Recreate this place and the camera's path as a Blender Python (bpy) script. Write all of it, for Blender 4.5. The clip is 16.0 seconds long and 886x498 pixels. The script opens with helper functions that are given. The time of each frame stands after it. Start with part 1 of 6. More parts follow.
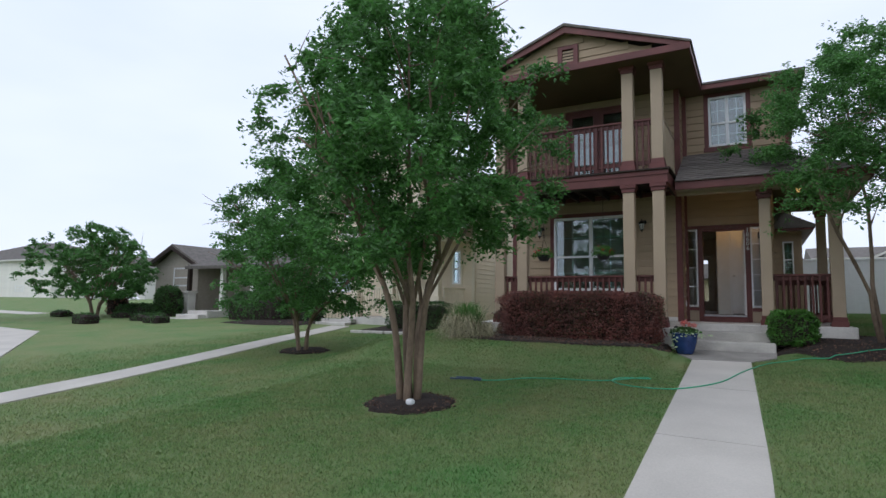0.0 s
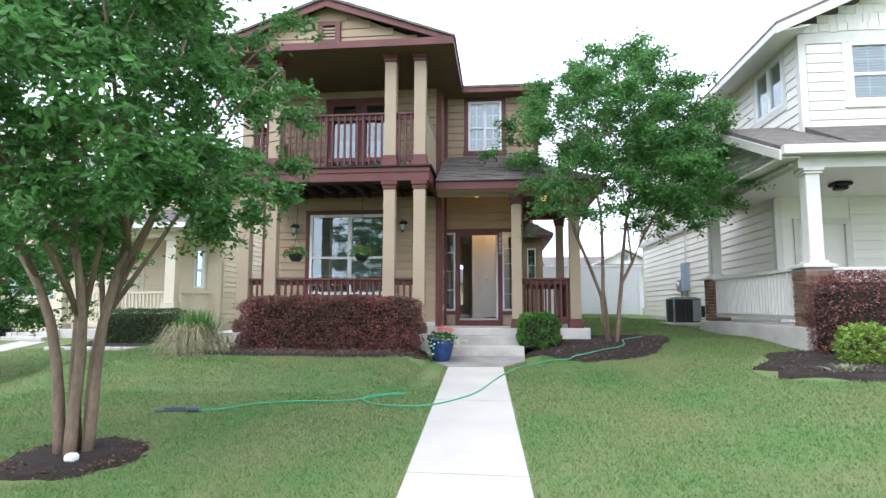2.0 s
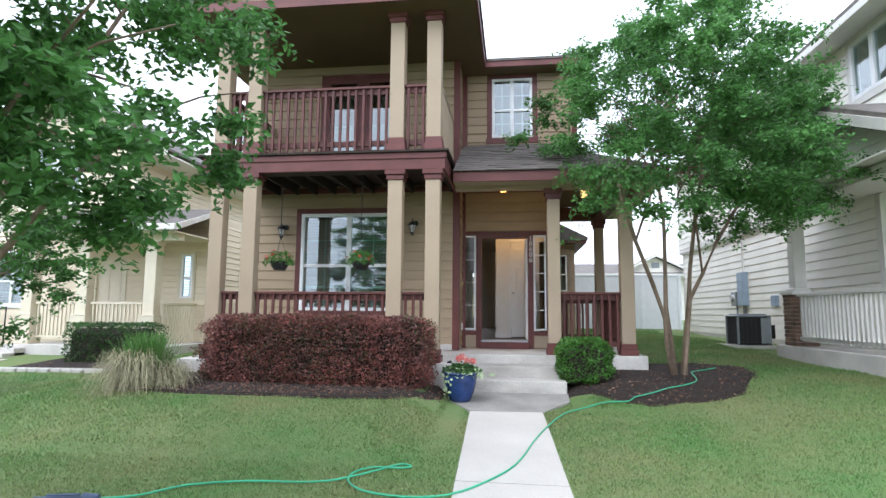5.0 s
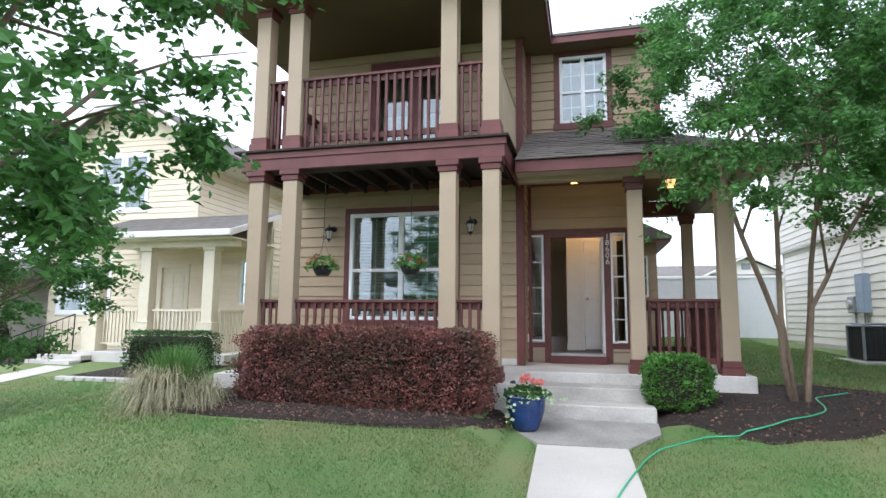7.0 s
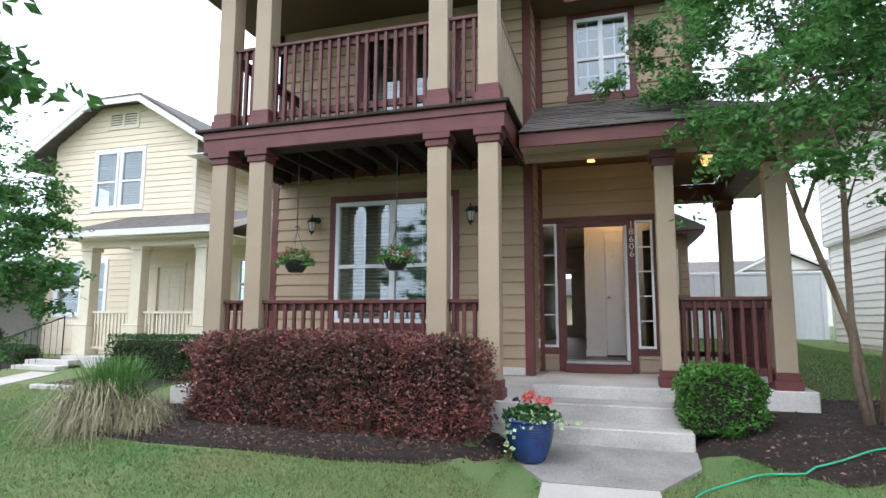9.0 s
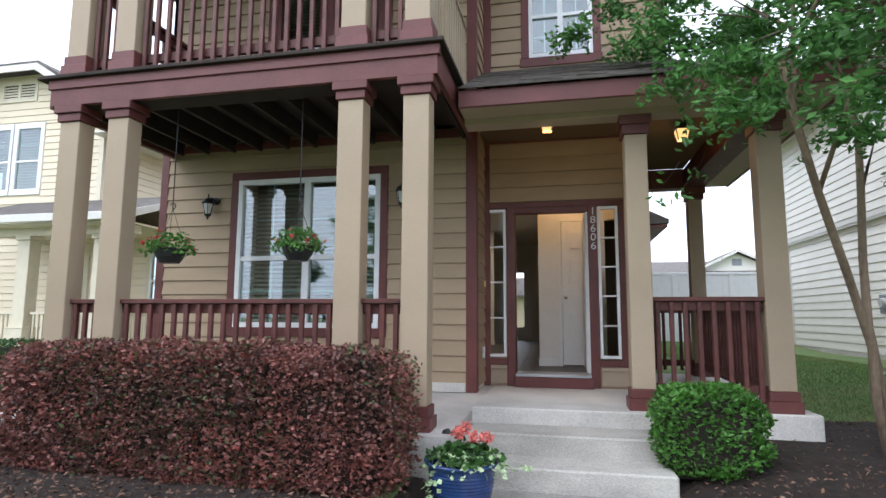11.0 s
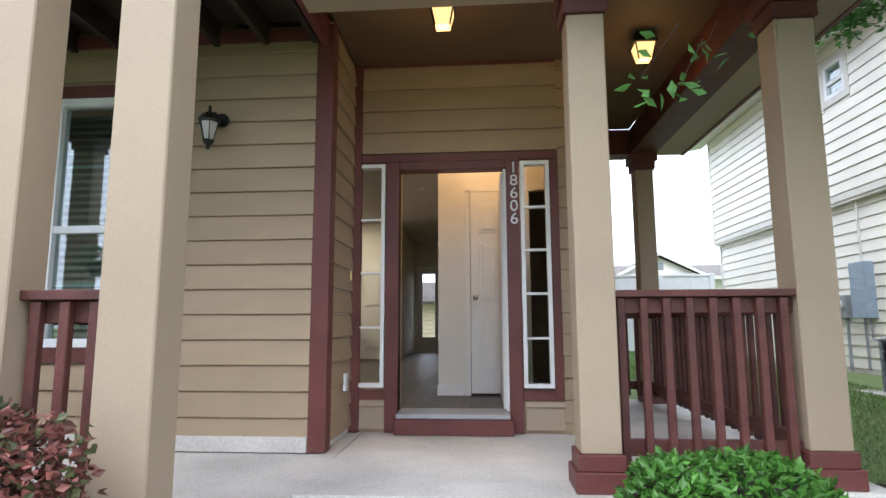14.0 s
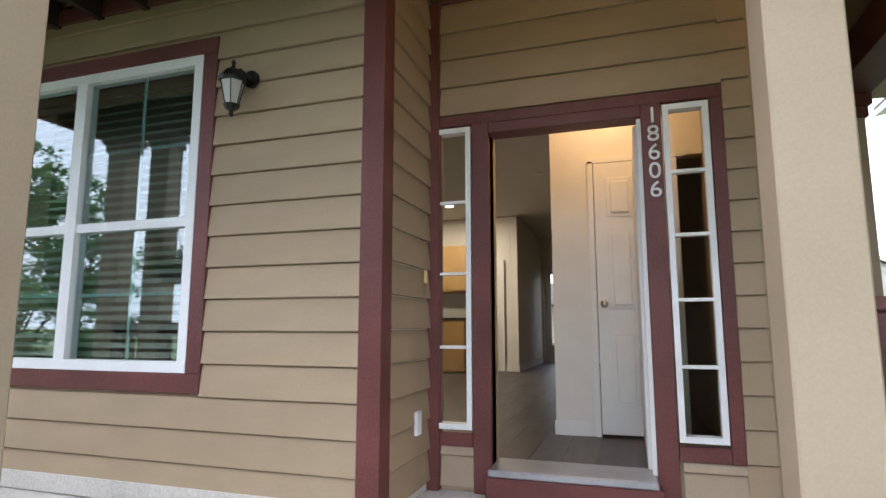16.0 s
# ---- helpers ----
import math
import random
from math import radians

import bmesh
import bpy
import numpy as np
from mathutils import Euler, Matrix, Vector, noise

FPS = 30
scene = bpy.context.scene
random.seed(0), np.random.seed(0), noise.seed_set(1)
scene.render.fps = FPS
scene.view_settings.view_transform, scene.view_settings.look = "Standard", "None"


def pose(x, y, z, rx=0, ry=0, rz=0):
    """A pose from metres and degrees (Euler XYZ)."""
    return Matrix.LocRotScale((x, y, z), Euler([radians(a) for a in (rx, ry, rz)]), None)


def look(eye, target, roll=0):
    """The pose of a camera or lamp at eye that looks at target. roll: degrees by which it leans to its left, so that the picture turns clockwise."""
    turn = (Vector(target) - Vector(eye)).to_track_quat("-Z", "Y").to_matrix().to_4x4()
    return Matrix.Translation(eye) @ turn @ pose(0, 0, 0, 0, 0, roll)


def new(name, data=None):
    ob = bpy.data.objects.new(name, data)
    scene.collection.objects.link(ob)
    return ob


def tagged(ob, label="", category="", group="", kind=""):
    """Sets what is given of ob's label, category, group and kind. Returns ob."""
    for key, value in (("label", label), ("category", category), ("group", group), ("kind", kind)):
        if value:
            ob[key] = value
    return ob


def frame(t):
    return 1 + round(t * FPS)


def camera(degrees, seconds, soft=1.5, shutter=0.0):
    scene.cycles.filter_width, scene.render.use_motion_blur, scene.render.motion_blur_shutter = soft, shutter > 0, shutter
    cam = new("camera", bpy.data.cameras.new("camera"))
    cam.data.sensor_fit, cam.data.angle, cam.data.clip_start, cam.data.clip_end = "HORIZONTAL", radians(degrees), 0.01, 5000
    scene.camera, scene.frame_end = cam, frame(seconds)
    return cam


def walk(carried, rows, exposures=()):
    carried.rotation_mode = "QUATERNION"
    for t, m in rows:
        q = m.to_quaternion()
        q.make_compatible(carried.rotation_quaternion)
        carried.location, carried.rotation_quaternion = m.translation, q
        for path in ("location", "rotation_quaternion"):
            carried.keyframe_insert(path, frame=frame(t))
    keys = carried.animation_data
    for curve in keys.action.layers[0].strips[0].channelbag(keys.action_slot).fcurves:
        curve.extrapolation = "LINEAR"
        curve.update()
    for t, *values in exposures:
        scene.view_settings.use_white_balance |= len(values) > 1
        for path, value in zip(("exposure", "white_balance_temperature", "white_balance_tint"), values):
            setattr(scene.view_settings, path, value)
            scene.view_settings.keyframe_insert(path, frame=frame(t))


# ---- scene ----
cam = camera(76.2, 16.0)
PATH = [
    (0, (0.774, -0.527, 2.176), (-0.197, 1.212, 2.359), 0.8),
    (0.5, (0.788, -0.25, 2.207), (0.019, 1.587, 2.392), 0.5),
    (1, (0.708, 0.084, 2.236), (0.126, 1.989, 2.416), 0.5),
    (1.5, (0.638, 0.541, 2.227), (0.332, 2.508, 2.423), 0.3),
    (2, (0.595, 0.921, 2.196), (0.393, 2.9, 2.402), 0.1),
    (2.5, (0.54, 1.311, 2.218), (0.345, 3.29, 2.432), 0.1),
    (3, (0.467, 1.71, 2.263), (0.29, 3.691, 2.481), 0.1),
    (3.5, (0.439, 2.14, 2.301), (0.281, 4.121, 2.524), 0.1),
    (4, (0.392, 2.534, 2.355), (0.205, 4.513, 2.58), 0.2),
    (6.5, (0.167, 4.076, 2.515), (-0.232, 6.022, 2.75), 0.6),
    (7, (0.238, 4.38, 2.54), (-0.252, 6.304, 2.778), 0.5),
    (7.5, (0.321, 4.677, 2.597), (-0.239, 6.583, 2.828), 0.3),
    (8, (0.345, 5.014, 2.589), (-0.226, 6.916, 2.821), 0.2),
    (10.5, (0.236, 6.805, 2.58), (-0.32, 8.71, 2.825), 0.3),
    (11, (0.238, 7.224, 2.623), (-0.181, 9.165, 2.86), 0.3),
    (11.5, (0.286, 7.716, 2.642), (0.003, 9.681, 2.881), -0.1),
    (12, (0.295, 8.075, 2.613), (0.021, 10.04, 2.862), -0.2),
    (12.5, (0.188, 8.477, 2.618), (-0.032, 10.45, 2.868), -0.1),
    (13, (0.199, 8.9, 2.621), (0.076, 10.881, 2.864), -0.2),
    (13.5, (0.289, 9.325, 2.645), (0.156, 11.305, 2.892), -0.3),
    (14, (0.35, 9.735, 2.63), (0.201, 11.712, 2.896), -0.2),
    (14.5, (0.371, 10.102, 2.659), (0.288, 12.084, 2.915), -0.3),
    (15, (0.338, 10.472, 2.669), (0.078, 12.436, 2.942), -0.4),
    (15.5, (0.345, 10.804, 2.718), (-0.103, 12.733, 2.993), 0.2),
    (16, (0.419, 11.037, 2.734), (-0.197, 12.92, 3.006), 0.0),
]
EXPOSURES = [(t, e, 5900, 12) for t, e in ((0.0, -0.1), (0.5, 0.24), (1.0, 0.68), (1.5, 1.05), (2.0, 1.26), (4.0, 1.26), (7.5, 1.2), (10.5, 1.05), (12.0, 1.33), (13.0, 1.51), (14.5, 1.54), (15.3, 1.52), (16.0, 1.68))]
walk(cam, [(t, look(eye, target, roll)) for t, eye, target, roll in PATH], EXPOSURES)

# ---- world and light ----
world = bpy.data.worlds.new("sky")
scene.world = world
world.use_nodes = True
wn, wl = world.node_tree.nodes, world.node_tree.links
bg = wn["Background"]
skyt = wn.new("ShaderNodeTexSky")
skyt.sky_type = "NISHITA"
skyt.sun_disc = False
skyt.sun_elevation = radians(50)
skyt.sun_rotation = radians(142)
skyt.air_density, skyt.dust_density = 1.0, 4.0
skm = wn.new("ShaderNodeMix")
skm.data_type = "RGBA"
tc = wn.new("ShaderNodeTexCoord")
cl = wn.new("ShaderNodeTexNoise")
cl.inputs["Scale"].default_value = 1.6
cl.inputs["Detail"].default_value = 4
rmp = wn.new("ShaderNodeValToRGB")
rmp.color_ramp.elements[0].position, rmp.color_ramp.elements[0].color = 0.3, (9.3, 10.0, 11.3, 1)
rmp.color_ramp.elements[1].position, rmp.color_ramp.elements[1].color = 0.7, (11.2, 11.5, 12.1, 1)
mp = wn.new("ShaderNodeMapping")
mp.inputs["Scale"].default_value = (1, 1, 3)
wl.new(tc.outputs["Generated"], mp.inputs["Vector"])
wl.new(mp.outputs["Vector"], cl.inputs["Vector"])
wl.new(cl.outputs["Fac"], rmp.inputs["Fac"])
wl.new(skyt.outputs["Color"], skm.inputs["A"])
wl.new(rmp.outputs["Color"], skm.inputs["B"])
skm.inputs["Factor"].default_value = 0.9
wl.new(skm.outputs["Result"], bg.inputs["Color"])
bg.inputs["Strength"].default_value = 0.1
sun = new("sun", bpy.data.lights.new("sun", "SUN"))
sun.data.energy, sun.data.angle, sun.data.color = 0.85, radians(40), (1, 0.97, 0.92)
sun.rotation_euler = (radians(44), 0, radians(-38))


# ---- materials ----
def mat(name, col, rough=0.7, var=0.12, scale=6.0, fine=60.0, bump=0.15, dist=0.004, metal=0.0, col2=None, obj_rand=0.0, island=0.0, trans=0.0, stretch=(1, 1, 1), spec=0.4):
    m = bpy.data.materials.new(name)
    m.use_nodes = True
    n, l = m.node_tree.nodes, m.node_tree.links
    b = n["Principled BSDF"]
    b.inputs["Roughness"].default_value = rough
    b.inputs["Metallic"].default_value = metal
    b.inputs["Specular IOR Level"].default_value = spec
    t = n.new("ShaderNodeTexCoord")
    g = n.new("ShaderNodeMapping")
    g.inputs["Scale"].default_value = stretch
    l.new(t.outputs["Object"], g.inputs["Vector"])
    a = n.new("ShaderNodeTexNoise")
    a.inputs["Scale"].default_value, a.inputs["Detail"].default_value = scale, 5
    f = n.new("ShaderNodeTexNoise")
    f.inputs["Scale"].default_value, f.inputs["Detail"].default_value = fine, 3
    for q in (a, f):
        l.new(g.outputs["Vector"], q.inputs["Vector"])
    mx = n.new("ShaderNodeMix")
    mx.data_type = "RGBA"
    c2 = col2 or tuple(c * (1 - 2 * var) for c in col)
    r = n.new("ShaderNodeMapRange")
    r.inputs["From Min"].default_value, r.inputs["From Max"].default_value = 0.32, 0.68
    add = n.new("ShaderNodeMath")
    add.operation = "MULTIPLY_ADD"
    l.new(f.outputs["Fac"], add.inputs[0])
    add.inputs[1].default_value = 0.4
    sub = n.new("ShaderNodeMath")
    sub.operation = "MULTIPLY"
    l.new(a.outputs["Fac"], sub.inputs[0])
    sub.inputs[1].default_value = 0.6
    l.new(sub.outputs[0], add.inputs[2])
    l.new(add.outputs[0], r.inputs["Value"])
    l.new(r.outputs["Result"], mx.inputs["Factor"])
    mx.inputs["A"].default_value = (*c2, 1)
    mx.inputs["B"].default_value = (*(c * (1 + 0.5 * var) for c in col), 1)
    out = mx.outputs["Result"]
    if obj_rand or island:
        h = n.new("ShaderNodeHueSaturation")
        if obj_rand:
            o = n.new("ShaderNodeObjectInfo")
            src, amt = o.outputs["Random"], obj_rand
        else:
            o = n.new("ShaderNodeNewGeometry")
            src, amt = o.outputs["Random Per Island"], island
        v = n.new("ShaderNodeMapRange")
        v.inputs["To Min"].default_value, v.inputs["To Max"].default_value = 1 - amt, 1 + amt
        l.new(src, v.inputs["Value"])
        l.new(v.outputs["Result"], h.inputs["Value"])
        l.new(out, h.inputs["Color"])
        out = h.outputs["Color"]
    l.new(out, b.inputs["Base Color"])
    bp = n.new("ShaderNodeBump")
    bp.inputs["Strength"].default_value, bp.inputs["Distance"].default_value = bump, dist
    l.new(f.outputs["Fac"], bp.inputs["Height"])
    l.new(bp.outputs["Normal"], b.inputs["Normal"])
    if trans:
        tr = n.new("ShaderNodeBsdfTranslucent")
        l.new(out, tr.inputs["Color"])
        ms = n.new("ShaderNodeMixShader")
        ms.inputs[0].default_value = trans
        l.new(b.outputs[0], ms.inputs[1])
        l.new(tr.outputs[0], ms.inputs[2])
        l.new(ms.outputs[0], n["Material Output"].inputs["Surface"])
    return m


def glass(name, tint=(0.75, 0.85, 0.85), clear=0.16):
    """A window pane: partly clear, and it mirrors what stands before it."""
    m = bpy.data.materials.new(name)
    m.use_nodes = True
    n, l = m.node_tree.nodes, m.node_tree.links
    n.remove(n["Principled BSDF"])
    tr, gl = n.new("ShaderNodeBsdfTransparent"), n.new("ShaderNodeBsdfGlossy")
    tr.inputs["Color"].default_value = (*tint, 1)
    gl.inputs["Roughness"].default_value = 0.01
    lw = n.new("ShaderNodeLayerWeight")
    lw.inputs["Blend"].default_value = 0.35
    pw = n.new("ShaderNodeMath")
    pw.operation = "POWER"
    pw.inputs[1].default_value = 3.0
    l.new(lw.outputs["Facing"], pw.inputs[0])
    mr = n.new("ShaderNodeMath")
    mr.operation = "ADD"
    mr.inputs[1].default_value = clear
    mr.use_clamp = True
    l.new(pw.outputs[0], mr.inputs[0])
    ms = n.new("ShaderNodeMixShader")
    l.new(mr.outputs[0], ms.inputs[0])
    l.new(tr.outputs[0], ms.inputs[1])
    l.new(gl.outputs[0], ms.inputs[2])
    l.new(ms.outputs[0], n["Material Output"].inputs["Surface"])
    return m


def glow(name, col, power):
    m = bpy.data.materials.new(name)
    m.use_nodes = True
    b = m.node_tree.nodes["Principled BSDF"]
    b.inputs["Base Color"].default_value = (*col, 1)
    b.inputs["Emission Color"].default_value = (*col, 1)
    b.inputs["Emission Strength"].default_value = power
    return m


TAN = mat("tan_siding_paint", (0.365, 0.272, 0.175), 0.65, 0.10, 1.5, 90, 0.25, 0.003, obj_rand=0.045, stretch=(1, 1, 3))
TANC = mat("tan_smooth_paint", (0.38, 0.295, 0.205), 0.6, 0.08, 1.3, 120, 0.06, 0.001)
# tan paint with the shade under porch ceiling and soffits put into its colour
TANSHADE = mat("tan_paint_shaded", (0.12, 0.078, 0.04), 0.7, 0.08, 1.3, 90, 0.1, 0.002)
RED = mat("barn_red_paint", (0.145, 0.045, 0.04), 0.5, 0.22, 2.5, 80, 0.3, 0.002)
REDRAIL = mat("weathered_red_paint", (0.115, 0.036, 0.03), 0.55, 0.3, 5, 110, 0.4, 0.002, obj_rand=0.12)
BEAM = mat("dark_brown_joists", (0.035, 0.022, 0.016), 0.8, 0.3, 4, 60, 0.3)
WHITE = mat("white_vinyl", (0.78, 0.79, 0.79), 0.4, 0.05, 4, 60, 0.05)
GRID = mat("window_grid_vinyl", (0.50, 0.66, 0.60), 0.4, 0.05)
BLIND = mat("pale_blind_slat", (0.52, 0.47, 0.38), 0.5, 0.2)
CURT = mat("pale_curtain", (0.62, 0.62, 0.62), 0.8, 0.08)
CONCS = mat("weathered_step_concrete", (0.48, 0.455, 0.41), 0.88, 0.28, 1.4, 60, 0.4, 0.004, stretch=(1, 1, 2.5))
CONC = mat("pale_concrete", (0.60, 0.57, 0.525), 0.85, 0.2, 1.6, 70, 0.35, 0.004)
CONCW = mat("walk_concrete", (0.52, 0.485, 0.43), 0.85, 0.1, 1.1, 60, 0.4, 0.004)
CONCG = mat("stained_concrete", (0.34, 0.32, 0.29), 0.85, 0.25, 2.0, 50, 0.5, 0.005)
SHING = mat("asphalt_shingle", (0.16, 0.14, 0.125), 0.9, 0.25, 7, 120, 0.6, 0.006, obj_rand=0.2)
SHINGI = mat("asphalt_shingle_far", (0.15, 0.135, 0.12), 0.9, 0.25, 5, 90, 0.6, 0.006, island=0.25)
CREAM = mat("cream_siding", (0.80, 0.775, 0.70), 0.6, 0.06, 1.2, 70, 0.15, 0.003, obj_rand=0.03)
CREAMW = mat("cream_trim", (0.66, 0.64, 0.59), 0.55, 0.05)
YEL = mat("pale_yellow_siding", (0.70, 0.61, 0.45), 0.6, 0.06, 1.2, 70, 0.15, 0.003, obj_rand=0.03)
YELT = mat("pale_yellow_trim", (0.66, 0.60, 0.46), 0.55, 0.05)
BEIGE = mat("beige_house_siding", (0.42, 0.38, 0.32), 0.7, 0.08, obj_rand=0.03)
BRICK = mat("brown_brick", (0.22, 0.13, 0.09), 0.85, 0.3, 9, 80, 0.5, 0.004, obj_rand=0.3)
MORT = mat("grey_mortar", (0.36, 0.34, 0.31), 0.9, 0.1)
MULCH = mat("dark_mulch", (0.038, 0.026, 0.02), 0.95, 0.35, 14, 90, 0.9, 0.02)
CHIP = mat("mulch_chip", (0.17, 0.10, 0.07), 0.9, 0.3, island=0.85)
BARK = mat("smooth_brown_bark", (0.23, 0.165, 0.115), 0.75, 0.3, 5, 40, 0.5, 0.006, col2=(0.12, 0.085, 0.06), stretch=(1, 1, 0.3))
LEAF = mat("green_leaf", (0.11, 0.26, 0.065), 0.42, 0.3, 0.9, 20, 0.0, island=0.4, trans=0.42, col2=(0.05, 0.135, 0.03))
LEAFD = mat("dark_green_leaf", (0.055, 0.14, 0.03), 0.45, 0.3, 1.2, 20, 0.0, island=0.4, trans=0.25)
LEAFB = mat("bright_shrub_leaf", (0.09, 0.24, 0.035), 0.4, 0.3, 3, 20, 0.0, island=0.35, trans=0.25)
LEAFP = mat("burgundy_leaf", (0.235, 0.082, 0.066), 0.42, 0.4, 2.0, 20, 0.0, island=0.65, trans=0.2, col2=(0.085, 0.05, 0.042))
LEAFPG = mat("bronze_green_leaf", (0.10, 0.11, 0.045), 0.45, 0.4, 3, 20, 0.0, island=0.5, trans=0.2)
LEAFPR = mat("red_new_leaf", (0.26, 0.055, 0.04), 0.45, 0.3, 3, 20, 0.0, island=0.5, trans=0.3)
TWIG_SHADE = mat("twigs_with_shade", (0.03, 0.02, 0.015), 0.9, 0.3, 20, 90, 0.6, 0.01)
DRY = mat("dry_straw", (0.36, 0.33, 0.20), 0.8, 0.2, island=0.35)
BLADE = mat("green_blade", (0.12, 0.26, 0.06), 0.6, 0.2, island=0.35, trans=0.2)
BLUEPOT = mat("blue_glaze", (0.022, 0.055, 0.19), 0.2, 0.25, 8, 60, 0.1, spec=0.6)
PINK = mat("pink_petal", (0.75, 0.20, 0.17), 0.6, 0.15, island=0.25, trans=0.2)
REDFL = mat("red_petal", (0.55, 0.03, 0.04), 0.6, 0.15, island=0.3, trans=0.2)
VARI = mat("variegated_leaf", (0.55, 0.62, 0.42), 0.6, 0.3, 30, 60, 0.0, island=0.2, col2=(0.15, 0.28, 0.08))
BLACK = mat("black_metal", (0.012, 0.012, 0.012), 0.4, 0.2)
BLACKP = mat("black_plastic", (0.02, 0.02, 0.022), 0.5, 0.2)
GREY = mat("grey_metal", (0.30, 0.32, 0.34), 0.45, 0.12, metal=0.3)
BLUEBOX = mat("blue_grey_box", (0.27, 0.34, 0.42), 0.5, 0.08)
ACDARK = mat("dark_grille", (0.05, 0.052, 0.055), 0.5, 0.2)
HOSE = mat("green_hose", (0.06, 0.42, 0.22), 0.4, 0.1)
NOZ = mat("slate_plastic", (0.06, 0.09, 0.15), 0.4, 0.1)
NICKEL = mat("brushed_nickel", (0.55, 0.53, 0.5), 0.3, 0.05, metal=1.0)
ALU = mat("aluminium_threshold", (0.42, 0.43, 0.46), 0.35, 0.1, metal=0.6)
WALLIN = mat("white_room_wall", (0.72, 0.69, 0.63), 0.8, 0.03)
DOORW = mat("white_door_paint", (0.74, 0.73, 0.70), 0.45, 0.03)
FLOORIN = mat("grey_brown_plank", (0.08, 0.069, 0.065), 0.42, 0.3, 3, 40, 0.2, 0.002, obj_rand=0.25, stretch=(6, 1, 1))
OAK = mat("oak_cabinet", (0.42, 0.25, 0.09), 0.5, 0.15)
FENCEW = mat("white_vinyl_fence", (0.74, 0.76, 0.78), 0.45, 0.04)
ROOMD = mat("dimmed_room_panel", (0.30, 0.26, 0.21), 0.8, 0.05)
GLASS = glass("window_glass")
GLASSD = glass("clear_glass", (0.85, 0.87, 0.85), 0.02)
NUM = mat("pale_metal_number", (0.75, 0.74, 0.72), 0.4, 0.05)
FROST = mat("frosted_lamp_glass", (0.5, 0.5, 0.48), 0.35, 0.05)


# ---- builders ----
def box_bm(x0, x1, y0, y1, z0, z1, bevel=0.0):
    bm = bmesh.new()
    vs = [bm.verts.new((x, y, z)) for x in (x0, x1) for y in (y0, y1) for z in (z0, z1)]
    for f in ((0, 1, 3, 2), (4, 6, 7, 5), (0, 4, 5, 1), (2, 3, 7, 6), (0, 2, 6, 4), (1, 5, 7, 3)):
        bm.faces.new([vs[i] for i in f])
    bmesh.ops.recalc_face_normals(bm, faces=bm.faces)
    if bevel:
        bmesh.ops.bevel(bm, geom=bm.edges[:], offset=bevel, segments=1, affect="EDGES")
    return bm


def prism_bm(poly, axis, a, b):
    """A flat outline drawn out along an axis from a to b. axis y: (x, z) points; x: (y, z); z: (x, y)."""
    bm = bmesh.new()
    put = {"x": lambda p, d: (d, p[0], p[1]), "y": lambda p, d: (p[0], d, p[1]), "z": lambda p, d: (p[0], p[1], d)}[axis]
    lo = [bm.verts.new(put(p, a)) for p in poly]
    hi = [bm.verts.new(put(p, b)) for p in poly]
    bm.faces.new(lo)
    bm.faces.new(hi)
    for i in range(len(poly)):
        j = (i + 1) % len(poly)
        bm.faces.new((lo[i], lo[j], hi[j], hi[i]))
    bmesh.ops.recalc_face_normals(bm, faces=bm.faces)
    return bm


def merge(*bms):
    out = bmesh.new()
    for b in bms:
        me = bpy.data.meshes.new("tmp")
        b.to_mesh(me)
        b.free()
        out.from_mesh(me)
        bpy.data.meshes.remove(me)
    return out


def quad_bm(*quads):
    bm = bmesh.new()
    for q in quads:
        bm.faces.new([bm.verts.new(p) for p in q])
    return bm


def tube_bm(points, r, sides=6, r2=None):
    """A round bar along points, its radius going from r to r2."""
    bm = bmesh.new()
    pts = [Vector(p) for p in points]
    rings = []
    for i, p in enumerate(pts):
        d = (pts[min(i + 1, len(pts) - 1)] - pts[max(i - 1, 0)]).normalized()
        up = Vector((0, 0, 1)) if abs(d.z) < 0.9 else Vector((1, 0, 0))
        u = d.cross(up).normalized()
        v = d.cross(u)
        rr = r + ((r2 if r2 is not None else r) - r) * i / (len(pts) - 1)
        rings.append([bm.verts.new(p + (u * math.cos(2 * math.pi * k / sides) + v * math.sin(2 * math.pi * k / sides)) * rr) for k in range(sides)])
    for a, b in zip(rings, rings[1:]):
        for k in range(sides):
            bm.faces.new((a[k], a[(k + 1) % sides], b[(k + 1) % sides], b[k]))
    bm.faces.new(rings[0])
    bm.faces.new(rings[-1])
    bmesh.ops.recalc_face_normals(bm, faces=bm.faces)
    return bm


def lathe_bm(profile, x, y, sides=24):
    """A turned shape: (radius, z) points round the upright line through x, y."""
    bm = bmesh.new()
    rings = [[bm.verts.new((x + r * math.cos(2 * math.pi * k / sides), y + r * math.sin(2 * math.pi * k / sides), z)) for k in range(sides)] for r, z in profile]
    for a, b in zip(rings, rings[1:]):
        for k in range(sides):
            bm.faces.new((a[k], a[(k + 1) % sides], b[(k + 1) % sides], b[k]))
    bm.faces.new(rings[0])
    bm.faces.new(rings[-1])
    bmesh.ops.recalc_face_normals(bm, faces=bm.faces)
    return bm


def where(ob):
    p = Vector()
    while ob:
        p += ob.location
        ob = ob.parent
    return p


def part(name, bm, material, parent=None, label="", smooth=False, kind=""):
    """One mesh, drawn in the world's own coordinates, under a thing or under a part."""
    if parent:
        bmesh.ops.translate(bm, verts=bm.verts, vec=-where(parent))
    me = bpy.data.meshes.new(name)
    bm.to_mesh(me)
    bm.free()
    me.materials.append(material)
    if smooth:
        for p in me.polygons:
            p.use_smooth = True
    ob = new(name, me)
    ob.parent = parent
    return tagged(ob, label, kind=kind)


